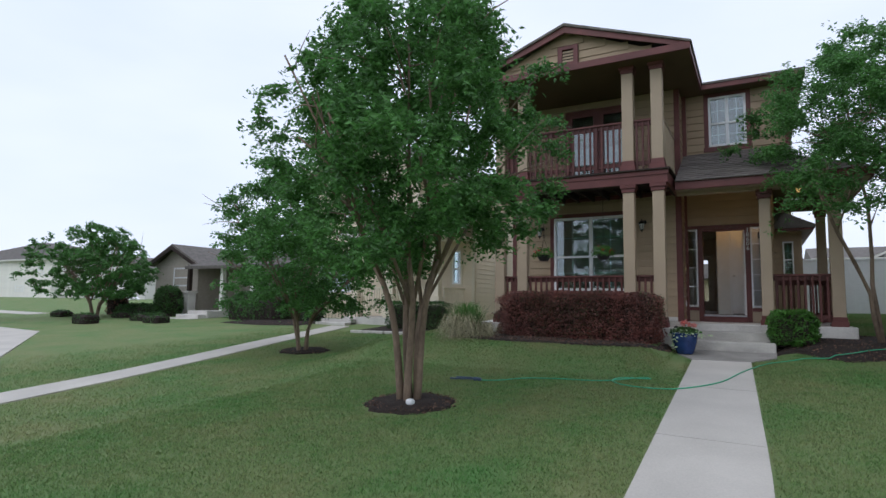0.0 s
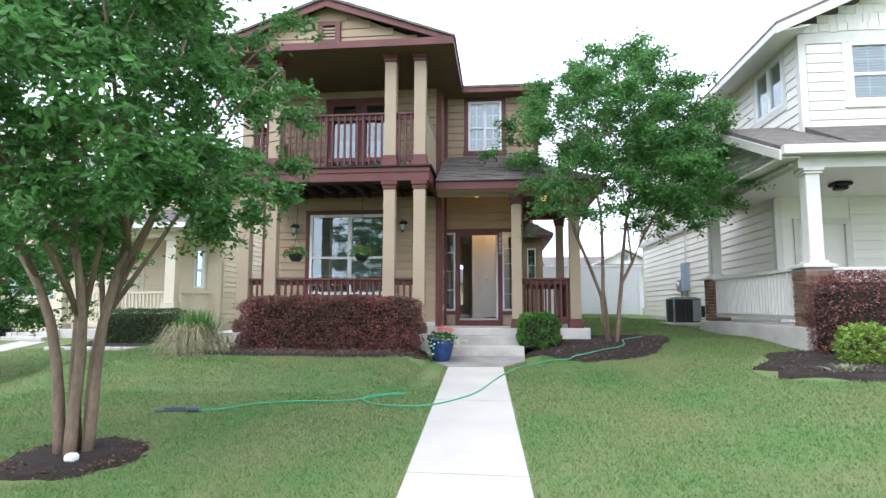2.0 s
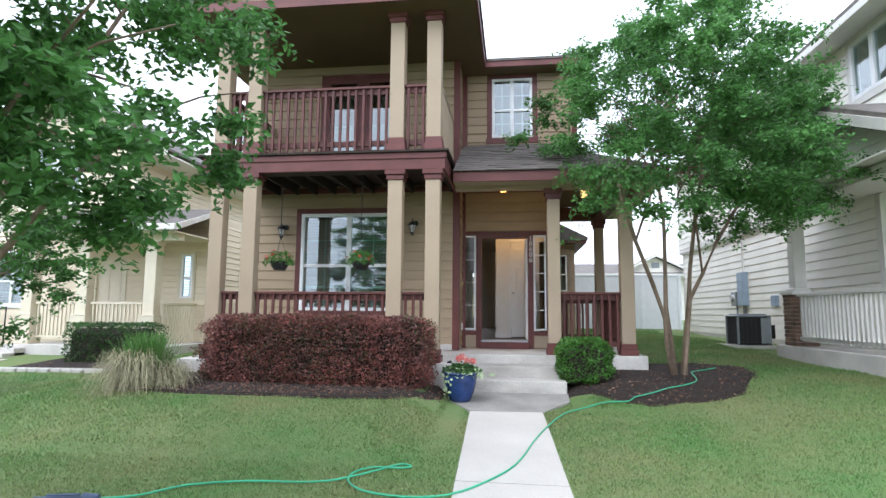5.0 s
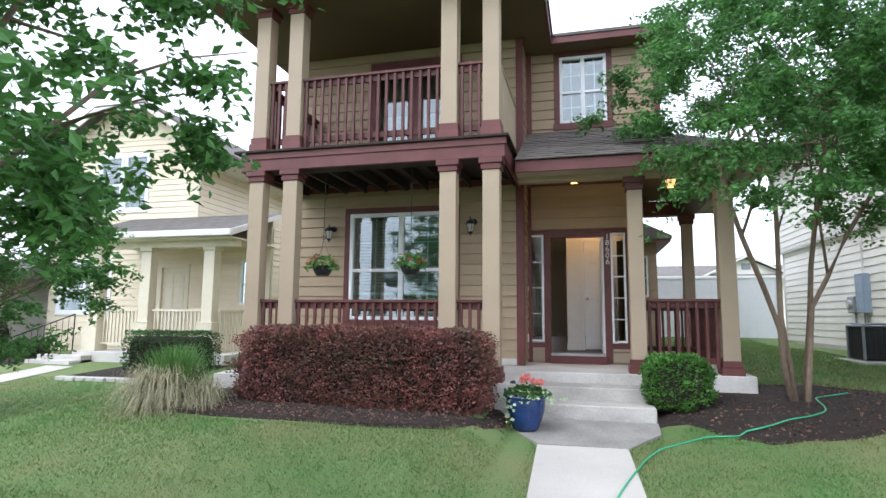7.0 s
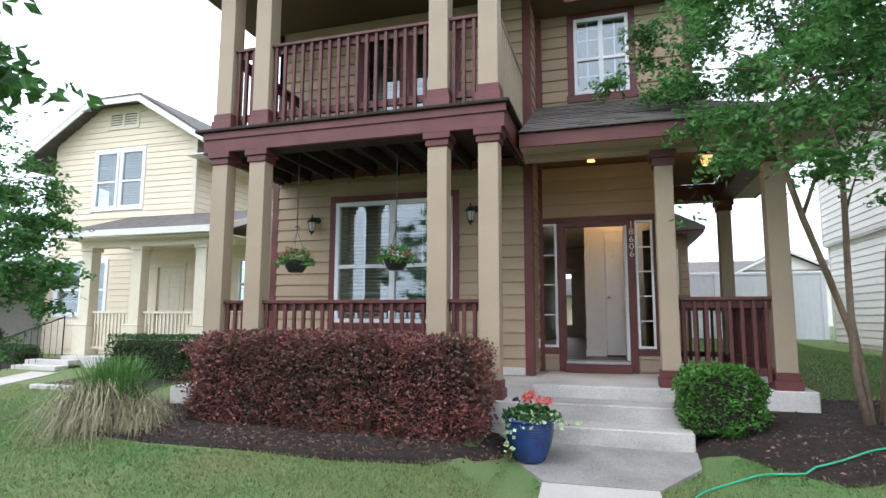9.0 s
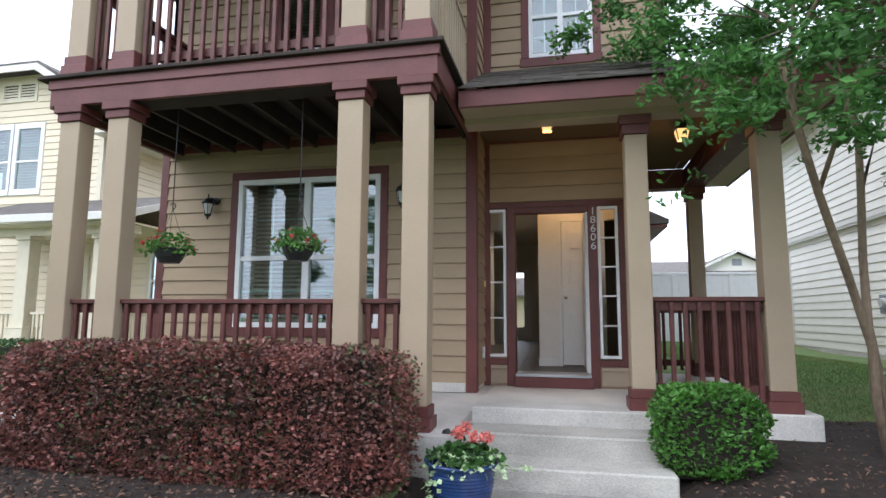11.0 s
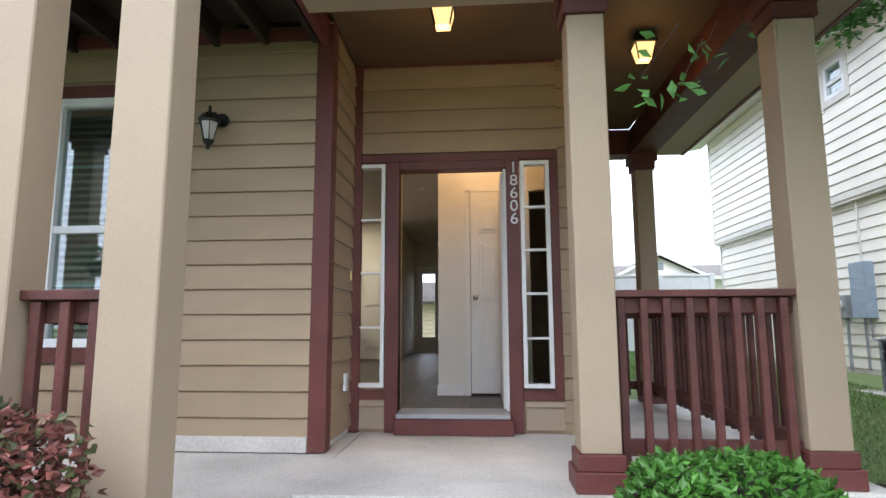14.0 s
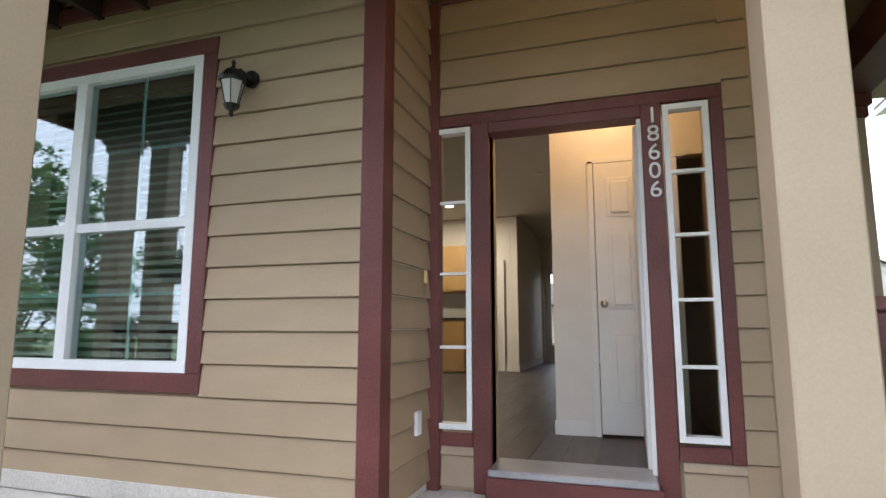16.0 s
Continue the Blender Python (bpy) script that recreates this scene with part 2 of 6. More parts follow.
def thing(name, at, label, category, group="", kind=""):
    ob = new(name)
    ob.location = at
    ob.empty_display_size = 0.1
    return tagged(ob, label, category, group, kind)


def solid(name, bm, material, label, category="", group="", kind="", smooth=False):
    """A thing of one mesh, with its origin at the foot of it."""
    lo = Vector((min(v.co.x for v in bm.verts), min(v.co.y for v in bm.verts), min(v.co.z for v in bm.verts)))
    hi = Vector((max(v.co.x for v in bm.verts), max(v.co.y for v in bm.verts), 0))
    at = Vector(((lo.x + hi.x) / 2, (lo.y + hi.y) / 2, lo.z))
    bmesh.ops.translate(bm, verts=bm.verts, vec=-at)
    ob = part(name, bm, material, smooth=smooth)
    ob.location = at
    return tagged(ob, label, category, group, kind)


def boxes(*bs, bevel=0.0):
    return merge(*[box_bm(*b, bevel=bevel) for b in bs])


def ease(v):
    v = min(max(v, 0.0), 1.0)
    return v * v * (3 - 2 * v)


def ground_z(x, y):
    yy = min(max(y, -3), 31)
    z = 0.62 + 0.051 * yy
    z -= (0.08 * ease((-0.6 - x) / 2.6) + 0.2 * ease((-4.5 - x) / 4.5)) * (1 - ease((y - 6.0) / 3.5) * ease((x + 8) / 2.0))
    z += 0.24 * ease((y - 8.4) / 1.7) * (1 - ease((y - 16) / 3)) * ease((-0.45 - x) / 0.7) * ease((x + 8) / 2.0)
    z += 0.22 * ease((y - 10.6) / 1.8) * (1 - ease((y - 17) / 6)) * ease((x - 1.0) / 0.5) * (1 - 0.6 * ease((x - 3.4) / 1.6))
    z += 0.39 * ease((x - 2.6) / 2.4) * ease((y - 1.0) / 6.0) * (1 - 0.5 * ease((y - 10.5) / 4)) * (1 - ease((y - 18) / 6))
    return z + 0.012 * math.sin(x * 0.9) * math.sin(y * 0.7)


def frame_axes(axis, out):
    """Places along, out from and up a wall: axis x runs along x and faces out (-1: towards -y), axis y runs along y."""
    if axis == "x":
        return lambda u, d, z, c: (u, c + out * d, z)
    return lambda u, d, z, c: (c + out * d, u, z)


def wall(name, axis, c, out, u0, u1, z0, z1, holes=(), thick=0.14, material=None, parent=None, kind="structure"):
    """A wall with its outer face at c, thick inwards, cut by holes (u0, u1, z0, z1)."""
    us = sorted({u0, u1, *[min(max(h[i], u0), u1) for h in holes for i in (0, 1)]})
    zs = sorted({z0, z1, *[min(max(h[i], z0), z1) for h in holes for i in (2, 3)]})
    bs = []
    for a, b in zip(us, us[1:]):
        for p, q in zip(zs, zs[1:]):
            m, n = (a + b) / 2, (p + q) / 2
            if not any(h[0] < m < h[1] and h[2] < n < h[3] for h in holes):
                lo, hi = sorted((c, c - out * thick))
                bs.append((a, b, lo, hi, p, q) if axis == "x" else (lo, hi, a, b, p, q))
    ob = part(name, boxes(*bs), material, parent)
    if kind and not parent:
        tagged(ob, kind=kind)
    return ob


BOARDS = {}


def siding(parent, axis, c, out, u0, u1, z0, z1, material, holes=(), step=0.178, top=None):
    """Lap boards over a wall, each one an object, cut at the holes; top(u) bounds them under a slope."""
    z = z0
    base = where(parent)
    while z < z1 - 0.03:
        h = min(step, z1 - z)
        spans = [(u0, u1)]
        for a, b, p, q in holes:
            if p < z + h * 0.5 < q:
                spans = [s for x, y in spans for s in ((x, min(y, a)), (max(x, b), y)) if s[1] - s[0] > 0.02]
        if top:
            spans = [(max(x, top(z + h * 0.5)[0]), min(y, top(z + h * 0.5)[1])) for x, y in spans]
            spans = [s for s in spans if s[1] - s[0] > 0.05]
        for a, b in spans:
            key = (axis, out, round(b - a, 2), round(h, 3), material.name)
            if key not in BOARDS:
                w = b - a
                prof = [(0.001, 0.007), (0.026, 0.007), (0.028, 0.011), (0.010, h), (0.001, h)]
                if axis == "x":
                    bm = prism_bm([(out * d, zz) for d, zz in prof], "x", 0, w)
                else:
                    bm = prism_bm([(out * d, zz) for d, zz in prof], "y", 0, w)
                me = bpy.data.meshes.new("board")
                bm.to_mesh(me)
                bm.free()
                me.materials.append(material)
                BOARDS[key] = me
            ob = new("board", BOARDS[key])
            ob.parent = parent
            ob.location = Vector((a, c, z) if axis == "x" else (c, a, z)) - base
        z += step


def window(name, axis, c, out, u0, u1, z0, z1, cols, label, parent=None, grid=(2, 2), rail=True, blinds=True, frame_mat=None, deep=0.6, w=0.055, slat=0.055, room=True):
    """A window unit of side-by-side sashes with its grids, panes, blinds and a dim panel for the unlit room behind it.
    """
    F = frame_axes(axis, out)
    fm = frame_mat or WHITE

    def bar(a, b, p, q, d0, d1):
        A, B = F(a, d0, p, c), F(b, d1, q, c)
        return (min(A[0], B[0]), max(A[0], B[0]), min(A[1], B[1]), max(A[1], B[1]), p, q)

    top = parent
    if parent is None:
        win = thing(name, F((u0 + u1) / 2, 0, z0, c), label, "window", kind="structure")
    else:
        win = part("window", boxes(bar(u0, u1, z0, z0 + 0.012, -0.03, 0.03)), fm, parent, label)
    fr = [bar(u0, u1, z1 - w, z1, -0.06, 0.03), bar(u0, u1, z0, z0 + w, -0.06, 0.035), bar(u0, u0 + w, z0 + w, z1 - w, -0.06, 0.03), bar(u1 - w, u1, z0 + w, z1 - w, -0.06, 0.03)]
    step = (u1 - u0) / cols
    zm = z0 + (z1 - z0) * 0.46
    for i in range(1, cols):
        fr.append(bar(u0 + i * step - w * 0.7, u0 + i * step + w * 0.7, z0 + w, z1 - w, -0.06, 0.028))
    if rail:
        for i in range(cols):
            fr.append(bar(u0 + i * step + w * 0.7, u0 + (i + 1) * step - w * 0.7, zm - w * 0.45, zm + w * 0.45, -0.05, 0.02))
    part("window_frame", boxes(*fr), fm, win)
    gr, panes = [], []
    for i in range(cols):
        a, b = u0 + i * step + w * 0.7, u0 + (i + 1) * step - w * 0.7
        for p, q in (((z0 + w, zm - w * 0.45), (zm + w * 0.45, z1 - w)) if rail else ((z0 + w, z1 - w),)):
            panes.append((a, b, p, q))
            for k in range(1, grid[0]):
                u = a + (b - a) * k / grid[0]
                gr.append(bar(u - 0.009, u + 0.009, p, q, -0.028, -0.02))
            for k in range(1, grid[1]):
                z = p + (q - p) * k / grid[1]
                gr.append(bar(a, b, z - 0.009, z + 0.009, -0.03, -0.022))
    if gr:
        part("window_grid", boxes(*gr), GRID if blinds else fm, win)
    for a, b, p, q in panes:
        ob = part("pane", boxes(bar(a, b, p, q, -0.018, -0.012)), GLASS, win)
        ob.visible_shadow = False
    if blinds:
        n = int((z1 - z0 - 2 * w) / slat)
        bs = []
        for k in range(n):
            z = z0 + w + (k + 0.5) * slat
            A, B = F(u0 + w, -0.12, z - 0.012, c), F(u1 - w, -0.155, z + 0.012, c)
            bs.append([F(u0 + w, -0.068, z - 0.016, c), F(u1 - w, -0.068, z - 0.016, c), F(u1 - w, -0.10, z + 0.016, c), F(u0 + w, -0.10, z + 0.016, c)])
        part("blind", quad_bm(*bs), BLIND, win, "dark horizontal slats of a closed blind")
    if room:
        # flat panel for an unseen room, its dimness put into the colour
        part("room_backing", boxes(bar(u0 - 0.1, u1 + 0.1, z0 - 0.1, z1 + 0.1, -deep, -deep - 0.05)), ROOMD, win)
    return win


def railing(name, axis, c, out, u0, u1, z0, z1, label, mat_=None, gap=0.125, bw=0.042, both=True, parent=None, low=0.13):
    """A rail of balusters nailed to the face of a top and a bottom board."""
    F = frame_axes(axis, out)
    m = mat_ or REDRAIL

    def bar(a, b, p, q, d0, d1, bev=0.004):
        A, B = F(a, d0, p, c), F(b, d1, q, c)
        return box_bm(min(A[0], B[0]), max(A[0], B[0]), min(A[1], B[1]), max(A[1], B[1]), p, q, bevel=bev)

    r = parent or thing(name, F((u0 + u1) / 2, 0, z0, c), label, "railing", "porch railings")
    part("top_rail", merge(bar(u0, u1, z1 - 0.04, z1, -0.07, 0.07), bar(u0, u1, z1 - 0.13, z1 - 0.042, -0.02, 0.02)), m, r)
    part("bottom_rail", bar(u0, u1, z0 + low - 0.04, z0 + low + 0.05, -0.02, 0.02), m, r)
    n = max(1, int(round((u1 - u0) / gap)))
    s = (u1 - u0) / n
    me = None
    for i in range(n):
        u = u0 + (i + 0.5) * s
        if me is None:
            ob = part("baluster", bar(u - bw / 2, u + bw / 2, z0 + 0.03, z1 - 0.045, 0.022, 0.022 + bw * 0.9), m, r)
            me, first = ob.data, u
        else:
            ob = new("baluster", me)
            ob.parent = r
            d = u - first
            ob.location = (d, 0, 0) if axis == "x" else (0, d, 0)
    return r


def column(x0, x1, y0, y1, z0, z1, label, base=0.2, cap=0.22, m=None, m2=None, base_dy=0.0):
    """A square clad post with a stepped base and cap."""
    c = thing("porch_column", ((x0 + x1) / 2, (y0 + y1) / 2, z0), label, "column", "porch columns")
    m, m2 = m or TANC, m2 or RED
    part("shaft", box_bm(x0, x1, y0, y1, z0 + base, z1 - cap, bevel=0.006), m, c)
    e = 0.035
    part("base_block", merge(box_bm(x0 - e, x1 + e, y0 - e, y1 + e, z0, z0 + base * 0.55, bevel=0.005), box_bm(x0 - e * 0.5, x1 + e * 0.5, y0 - e * 0.5, y1 + e * 0.5, z0 + base * 0.55 + 0.001, z0 + base - 0.001, bevel=0.005)), m2, c)
    if cap:
        part("cap_block", merge(box_bm(x0 - e * 0.6, x1 + e * 0.6, y0 - e * 0.6, y1 + e * 0.6, z1 - cap + 0.001, z1 - cap * 0.5, bevel=0.005), box_bm(x0 - e * 1.3, x1 + e * 1.3, y0 - e * 1.3, y1 + e * 1.3, z1 - cap * 0.5 + 0.001, z1 - 0.002, bevel=0.005)), m2, c)
    return c


def shingles(parent, p0, pu, pv, nu, nv, material, tile=0.3):
    """Rows of shingles on a slope: p0 the low corner, pu along the eave, pv up the slope."""
    p0, pu, pv = Vector(p0), Vector(pu), Vector(pv)
    nrm = pu.cross(pv).normalized()
    if nrm.z < 0:
        nrm = -nrm
    rng = random.Random(5)
    made = {}
    for j in range(nv):
        k = 0.0
        off = (0.5 if j % 2 else 0.0)
        for i in range(nu + (1 if off else 0)):
            a, b = max(0.0, (i - off) / nu), min(1.0, (i + 1 - off) / nu)
            if b - a < 0.02:
                continue
            key = (round(b - a, 3), rng.randrange(3))
            if key not in made:
                th = 0.008 + 0.004 * key[1]
                w, hgt = pu * (b - a), pv / nv
                bm = bmesh.new()
                q = [Vector((0, 0, 0)) + pu * 0.0008, w - pu * 0.0008, w + hgt * 1.1, hgt * 1.1]
                lo = [bm.verts.new(v) for v in q]
                hi = [bm.verts.new(v + nrm * (th if n < 2 else 0.002)) for n, v in enumerate(q)]
                bm.faces.new(hi)
                for n in range(4):
                    bm.faces.new((lo[n], lo[(n + 1) % 4], hi[(n + 1) % 4], hi[n]))
                bmesh.ops.recalc_face_normals(bm, faces=bm.faces)
                me = bpy.data.meshes.new("shingle")
                bm.to_mesh(me)
                bm.free()
                me.materials.append(material)
                made[key] = me
            ob = new("shingle", made[key])
            ob.parent = parent
            ob.location = p0 + pu * a + pv * (j / nv) + nrm * 0.004 - where(parent)


def leaf_mesh(name, centers, sizes, rng, material, fold=0.25, slim=0.5, droop=0.3):
    """Many small folded leaves, one at each centre."""
    n = len(centers)
    d = rng.normal(size=(n, 3))
    d[:, 2] = d[:, 2] * 0.45 - droop
    d /= np.linalg.norm(d, axis=1)[:, None]
    r = rng.normal(size=(n, 3))
    s = np.cross(d, r)
    s /= np.linalg.norm(s, axis=1)[:, None]
    up = np.cross(s, d)
    L = np.asarray(sizes)[:, None]
    base = centers
    tip = centers + d * L
    mid = centers + d * L * 0.45
    a = mid + s * L * slim * 0.5 + up * L * fold * 0.4
    b = mid - s * L * slim * 0.5 + up * L * fold * 0.4
    v = np.stack([base, a, tip, b], axis=1).reshape(-1, 3)
    i = np.arange(n) * 4
    f = np.concatenate([np.stack([i, i + 1, i + 2], 1), np.stack([i, i + 2, i + 3], 1)])
    me = bpy.data.meshes.new(name)
    me.from_pydata(v.tolist(), [], f.tolist())
    me.materials.append(material)
    return me


def hang(name, me, parent, label="", kind=""):
    ob = new(name, me)
    ob.parent = parent
    return tagged(ob, label, kind=kind)


def tree(x, y, z, height, rad, crown_lo, stems, seed, leaves, label, lean=(0, 0), shade=None, size=0.06, crown_c=(0, 0), trunk_r=0.055, flat=1.0, keep=None, paths=()):
    """A many-stemmed small tree: stems from one foot, forking limbs, and sprays of small leaves at the limb ends."""
    rng = np.random.default_rng(seed)
    t = thing("crape_myrtle_tree", (x, y, z - 0.05), label, "tree", "lawn trees")
    bms, tips = [], []
    for s in range(stems):
        a = 2 * math.pi * s / stems + rng.uniform(-0.3, 0.3)
        r0 = 0.10
        p = Vector((r0 * math.cos(a), r0 * math.sin(a), 0))
        top = Vector((crown_c[0] * 0.5 + rad * 0.24 * math.cos(a), crown_c[1] * 0.5 + rad * 0.24 * math.sin(a), crown_lo * 0.95 + 0.2))
        pts = [p + (top - p) * k + Vector((0.03 * math.sin(5 * k + s), 0.03 * math.cos(4 * k + s), 0)) for k in np.linspace(0, 1, 7) ** 1.0]
        for q, k in zip(pts, np.linspace(0, 1, 7)):
            q.x = p.x + (top.x - p.x) * k ** 2.4 + 0.03 * math.sin(5 * k + s)
            q.y = p.y + (top.y - p.y) * k ** 2.4 + 0.03 * math.cos(4 * k + s)
        if paths:
            line = [Vector(q) - Vector((x, y, z - 0.05)) for q in paths[s]]
            pts = [line[0]]
            for k in range(1, 7):
                u = k / 6 * (len(line) - 1)
                n = min(int(u), len(line) - 2)
                pts.append(line[n].lerp(line[n + 1], u - n) + Vector((rng.normal() * 0.012, rng.normal() * 0.012, 0)))
        bms.append(tube_bm(pts, trunk_r, 8, trunk_r * 0.62))
        for b in range(4):
            aa = a + rng.uniform(-1.0, 1.0)
            rr = rad * rng.uniform(0.35, 0.75)
            end = Vector((crown_c[0] + rr * math.cos(aa), crown_c[1] + rr * math.sin(aa), crown_lo + (height - crown_lo) * rng.uniform(0.25, 0.75)))
            if keep and not keep(x + end.x, y + end.y, z + end.z):
                continue
            st = pts[rng.integers(4, 7)]
            if paths:
                end = pts[6] + Vector((0.9 * math.cos(aa), 0.7 * math.sin(aa), rng.uniform(0.3, 1.5)))
            mid = st.lerp(end, 0.5) + Vector((0, 0, 0.15))
            bms.append(tube_bm([st, mid, end], trunk_r * 0.5, 5, 0.012))
            for c in range(4):
                st2 = mid.lerp(end, rng.uniform(0, 1))
                dd = Vector(rng.normal(size=3))
                dd.z = abs(dd.z) * 0.7
                e2 = st2 + dd.normalized() * rad * rng.uniform(0.25, 0.5)
                bms.append(tube_bm([st2, st2.lerp(e2, 0.5) + Vector((0, 0, 0.05)), e2], 0.012, 4, 0.004))
                tips.append(e2)
    off = Vector((x, y, z - 0.05))
    tr = merge(*bms)
    bmesh.ops.translate(tr, verts=tr.verts, vec=off)
    part("trunk", tr, BARK, t, "smooth pale brown trunks that fork from one foot", smooth=True)
    # clumps fill an uneven crown; each holds short sprays of leaves
    H = height - crown_lo
    clumps = []
    while len(clumps) < 260:
        q = rng.uniform(-1, 1, 3)
        w = 1.0 - 0.42 * max(q[2], -0.2) ** 2 - 0.25 * max(q[2], 0)
        rr = math.hypot(q[0], q[1])
        lump = 0.85 + 0.18 * math.sin(3 * math.atan2(q[1], q[0]) + seed) + 0.12 * math.sin(7 * math.atan2(q[1], q[0]) + 2 * q[2] * 3)
        wp = (x + crown_c[0] + q[0] * rad, y + crown_c[1] + q[1] * rad, z + crown_lo + H * (0.5 + 0.5 * q[2]))
        if keep and not keep(*wp):
            continue
        if rr < w * lump and (rr > 0.35 or q[2] > 0.1 or rng.random() < 0.5) and (q[2] > -0.75 or rr < 0.85):
            clumps.append((crown_c[0] + q[0] * rad, crown_c[1] + q[1] * rad, crown_lo + H * (0.5 + 0.5 * q[2] * flat)))
    clumps = np.array(clumps)
    per = leaves // len(clumps)
    cs = []
    for c in clumps:
        ns = max(4, per // 26)
        for _ in range(ns):
            d = rng.normal(size=3)
            d[2] = d[2] * 0.5 + 0.25
            d /= np.linalg.norm(d)
            ln = rng.uniform(0.22, 0.46) * (rad / 2.4) ** 0.5
            k = rng.uniform(0.05, 1, per // ns)[:, None]
            pts = c + d * ln * k + rng.normal(size=(per // ns, 3)) * 0.035
            pts[:, 2] -= 0.10 * k[:, 0] ** 2
            cs.append(pts)
    cs = np.concatenate(cs)
    if keep:
        cs = cs[[keep(x + p[0], y + p[1], z + p[2]) for p in cs]]
    me = leaf_mesh("crown", cs, rng.uniform(0.7, 1.25, len(cs)) * size, rng, shade or LEAF)
    hang("crown", me, t, "loose green sprays of small oval leaves")
    return t


def shrub(name, x0, x1, y0, y1, z0, z1, n, size, material, label, category, seed, power=5.0, parent=None, core=True, slim=0.6, extra=()):
    """A clipped shrub: leaves over a rounded block, with a dark block inside for twigs and shade."""
    rng = np.random.default_rng(seed)
    c = np.array([(x0 + x1) / 2, (y0 + y1) / 2, (z0 + z1) / 2])
    h = np.array([(x1 - x0) / 2, (y1 - y0) / 2, (z1 - z0) / 2])
    t = thing(name, (c[0], c[1], z0), label, category)
    q = rng.uniform(-1, 1, (n * 4, 3))
    # push points out to the skin of a rounded block
    area = np.array([h[1] * h[2], h[0] * h[2], h[0] * h[1]])
    side = rng.choice(3, len(q), p=area / area.sum())
    q[np.arange(len(q)), side] = np.sign(q[np.arange(len(q)), side])
    nn = (np.abs(q) ** power).sum(1) ** (1 / power)
    q = q / nn[:, None]
    lump = 1 + 0.035 * np.sin(q[:, 0] * h[0] * 7 + seed) * np.cos(q[:, 2] * 9) + 0.02 * np.sin(q[:, 0] * h[0] * 17) + rng.normal(size=len(q)) * 0.02
    depth = 1 - rng.exponential(0.05, len(q))
    p = q * (lump * np.clip(depth, 0.6, 1.02))[:, None]
    p = p[:n] * h + c
    me = leaf_mesh("foliage", p - np.array([c[0], c[1], z0]), rng.uniform(0.7, 1.4, n) * size, rng, material, slim=slim, droop=-0.25)
    hang("foliage", me, t)
    for m2, share, lab in extra:
        k = rng.choice(n, int(n * share))
        band = np.sin(p[k, 0] * 2.3 + 1) + np.sin(p[k, 0] * 5.1 + p[k, 2] * 3) > (0.3 if share < 0.1 else -0.4)
        pp = p[k[band]] + (p[k[band]] - c) * 0.012 - np.array([c[0], c[1], z0])
        hang("foliage", leaf_mesh("foliage", pp, rng.uniform(0.7, 1.4, len(pp)) * size, rng, m2, slim=slim, droop=-0.25), t, lab)
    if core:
        # solid near-black block: the shade among the inner twigs, put into its colour
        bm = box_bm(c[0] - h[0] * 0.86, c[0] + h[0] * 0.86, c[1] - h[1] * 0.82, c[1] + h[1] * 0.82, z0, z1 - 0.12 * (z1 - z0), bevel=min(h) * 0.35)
        part("shade_core", bm, TWIG_SHADE, t, "dark block for the twigs and shade inside")
    return t


def tuft(name, x, y, z, n, length, spread, material, label, seed, droop=0.6, width=0.006, parent=None, child="grass_tuft"):
    """Arching grass blades from one foot."""
    rng = np.random.default_rng(seed)
    t = parent or thing(name, (x, y, z), label, "plant")
    vs, fs = [], []
    for i in range(n):
        a = rng.uniform(0, 2 * math.pi)
        L = length * rng.uniform(0.55, 1.1)
        out = spread * rng.uniform(0.2, 1.0)
        bx, by = rng.normal(size=2) * 0.09
        k0 = len(vs)
        wx, wy = -math.sin(a) * width, math.cos(a) * width
        for j in range(5):
            s = j / 4
            rr = out * s ** 1.3
            zz = L * (s - droop * s * s * rng.uniform(0.8, 1.1))
            w = 1 - s * 0.85
            px, py = bx + rr * math.cos(a), by + rr * math.sin(a)
            vs += [(px - wx * w, py - wy * w, zz), (px + wx * w, py + wy * w, zz)]
        fs += [(k0 + 2 * j, k0 + 2 * j + 1, k0 + 2 * j + 3, k0 + 2 * j + 2) for j in range(4)]
    me = bpy.data.meshes.new(child)
    me.from_pydata(vs, [], fs)
    me.materials.append(material)
    hang(child, me, t)
    return t

# ---- ground ----
def lawn_mesh():
    xs = sorted({round(v, 3) for v in [*np.linspace(-14, 9, 70), *np.linspace(-90, -14, 20), *np.linspace(9, 90, 20), -600, 600]})
    ys = sorted({round(v, 3) for v in [*np.linspace(-3, 32, 90), *np.linspace(-60, -3, 14), *np.linspace(32, 120, 14), -600, 600]})
    v = [(x, y, ground_z(x, y)) for y in ys for x in xs]
    w = len(xs)
    f = [(j * w + i, j * w + i + 1, (j + 1) * w + i + 1, (j + 1) * w + i) for j in range(len(ys) - 1) for i in range(w - 1)]
    me = bpy.data.meshes.new("ground")
    me.from_pydata(v, [], f)
    for p in me.polygons:
        p.use_smooth = True
    return me


GRASS = mat("lawn_turf", (0.082, 0.185, 0.048), 0.9, 0.2, 0.75, 60, 0.9, 0.03, col2=(0.215, 0.225, 0.095))
gme = lawn_mesh()
gme.materials.append(GRASS)
tagged(new("ground", gme), kind="structure")

GB = mat("grass_blade", (0.088, 0.215, 0.053), 0.7, 0.2, 0.75, 7, 0.0, col2=(0.26, 0.27, 0.12), island=0.32, trans=0.35)
rngg = np.random.default_rng(3)


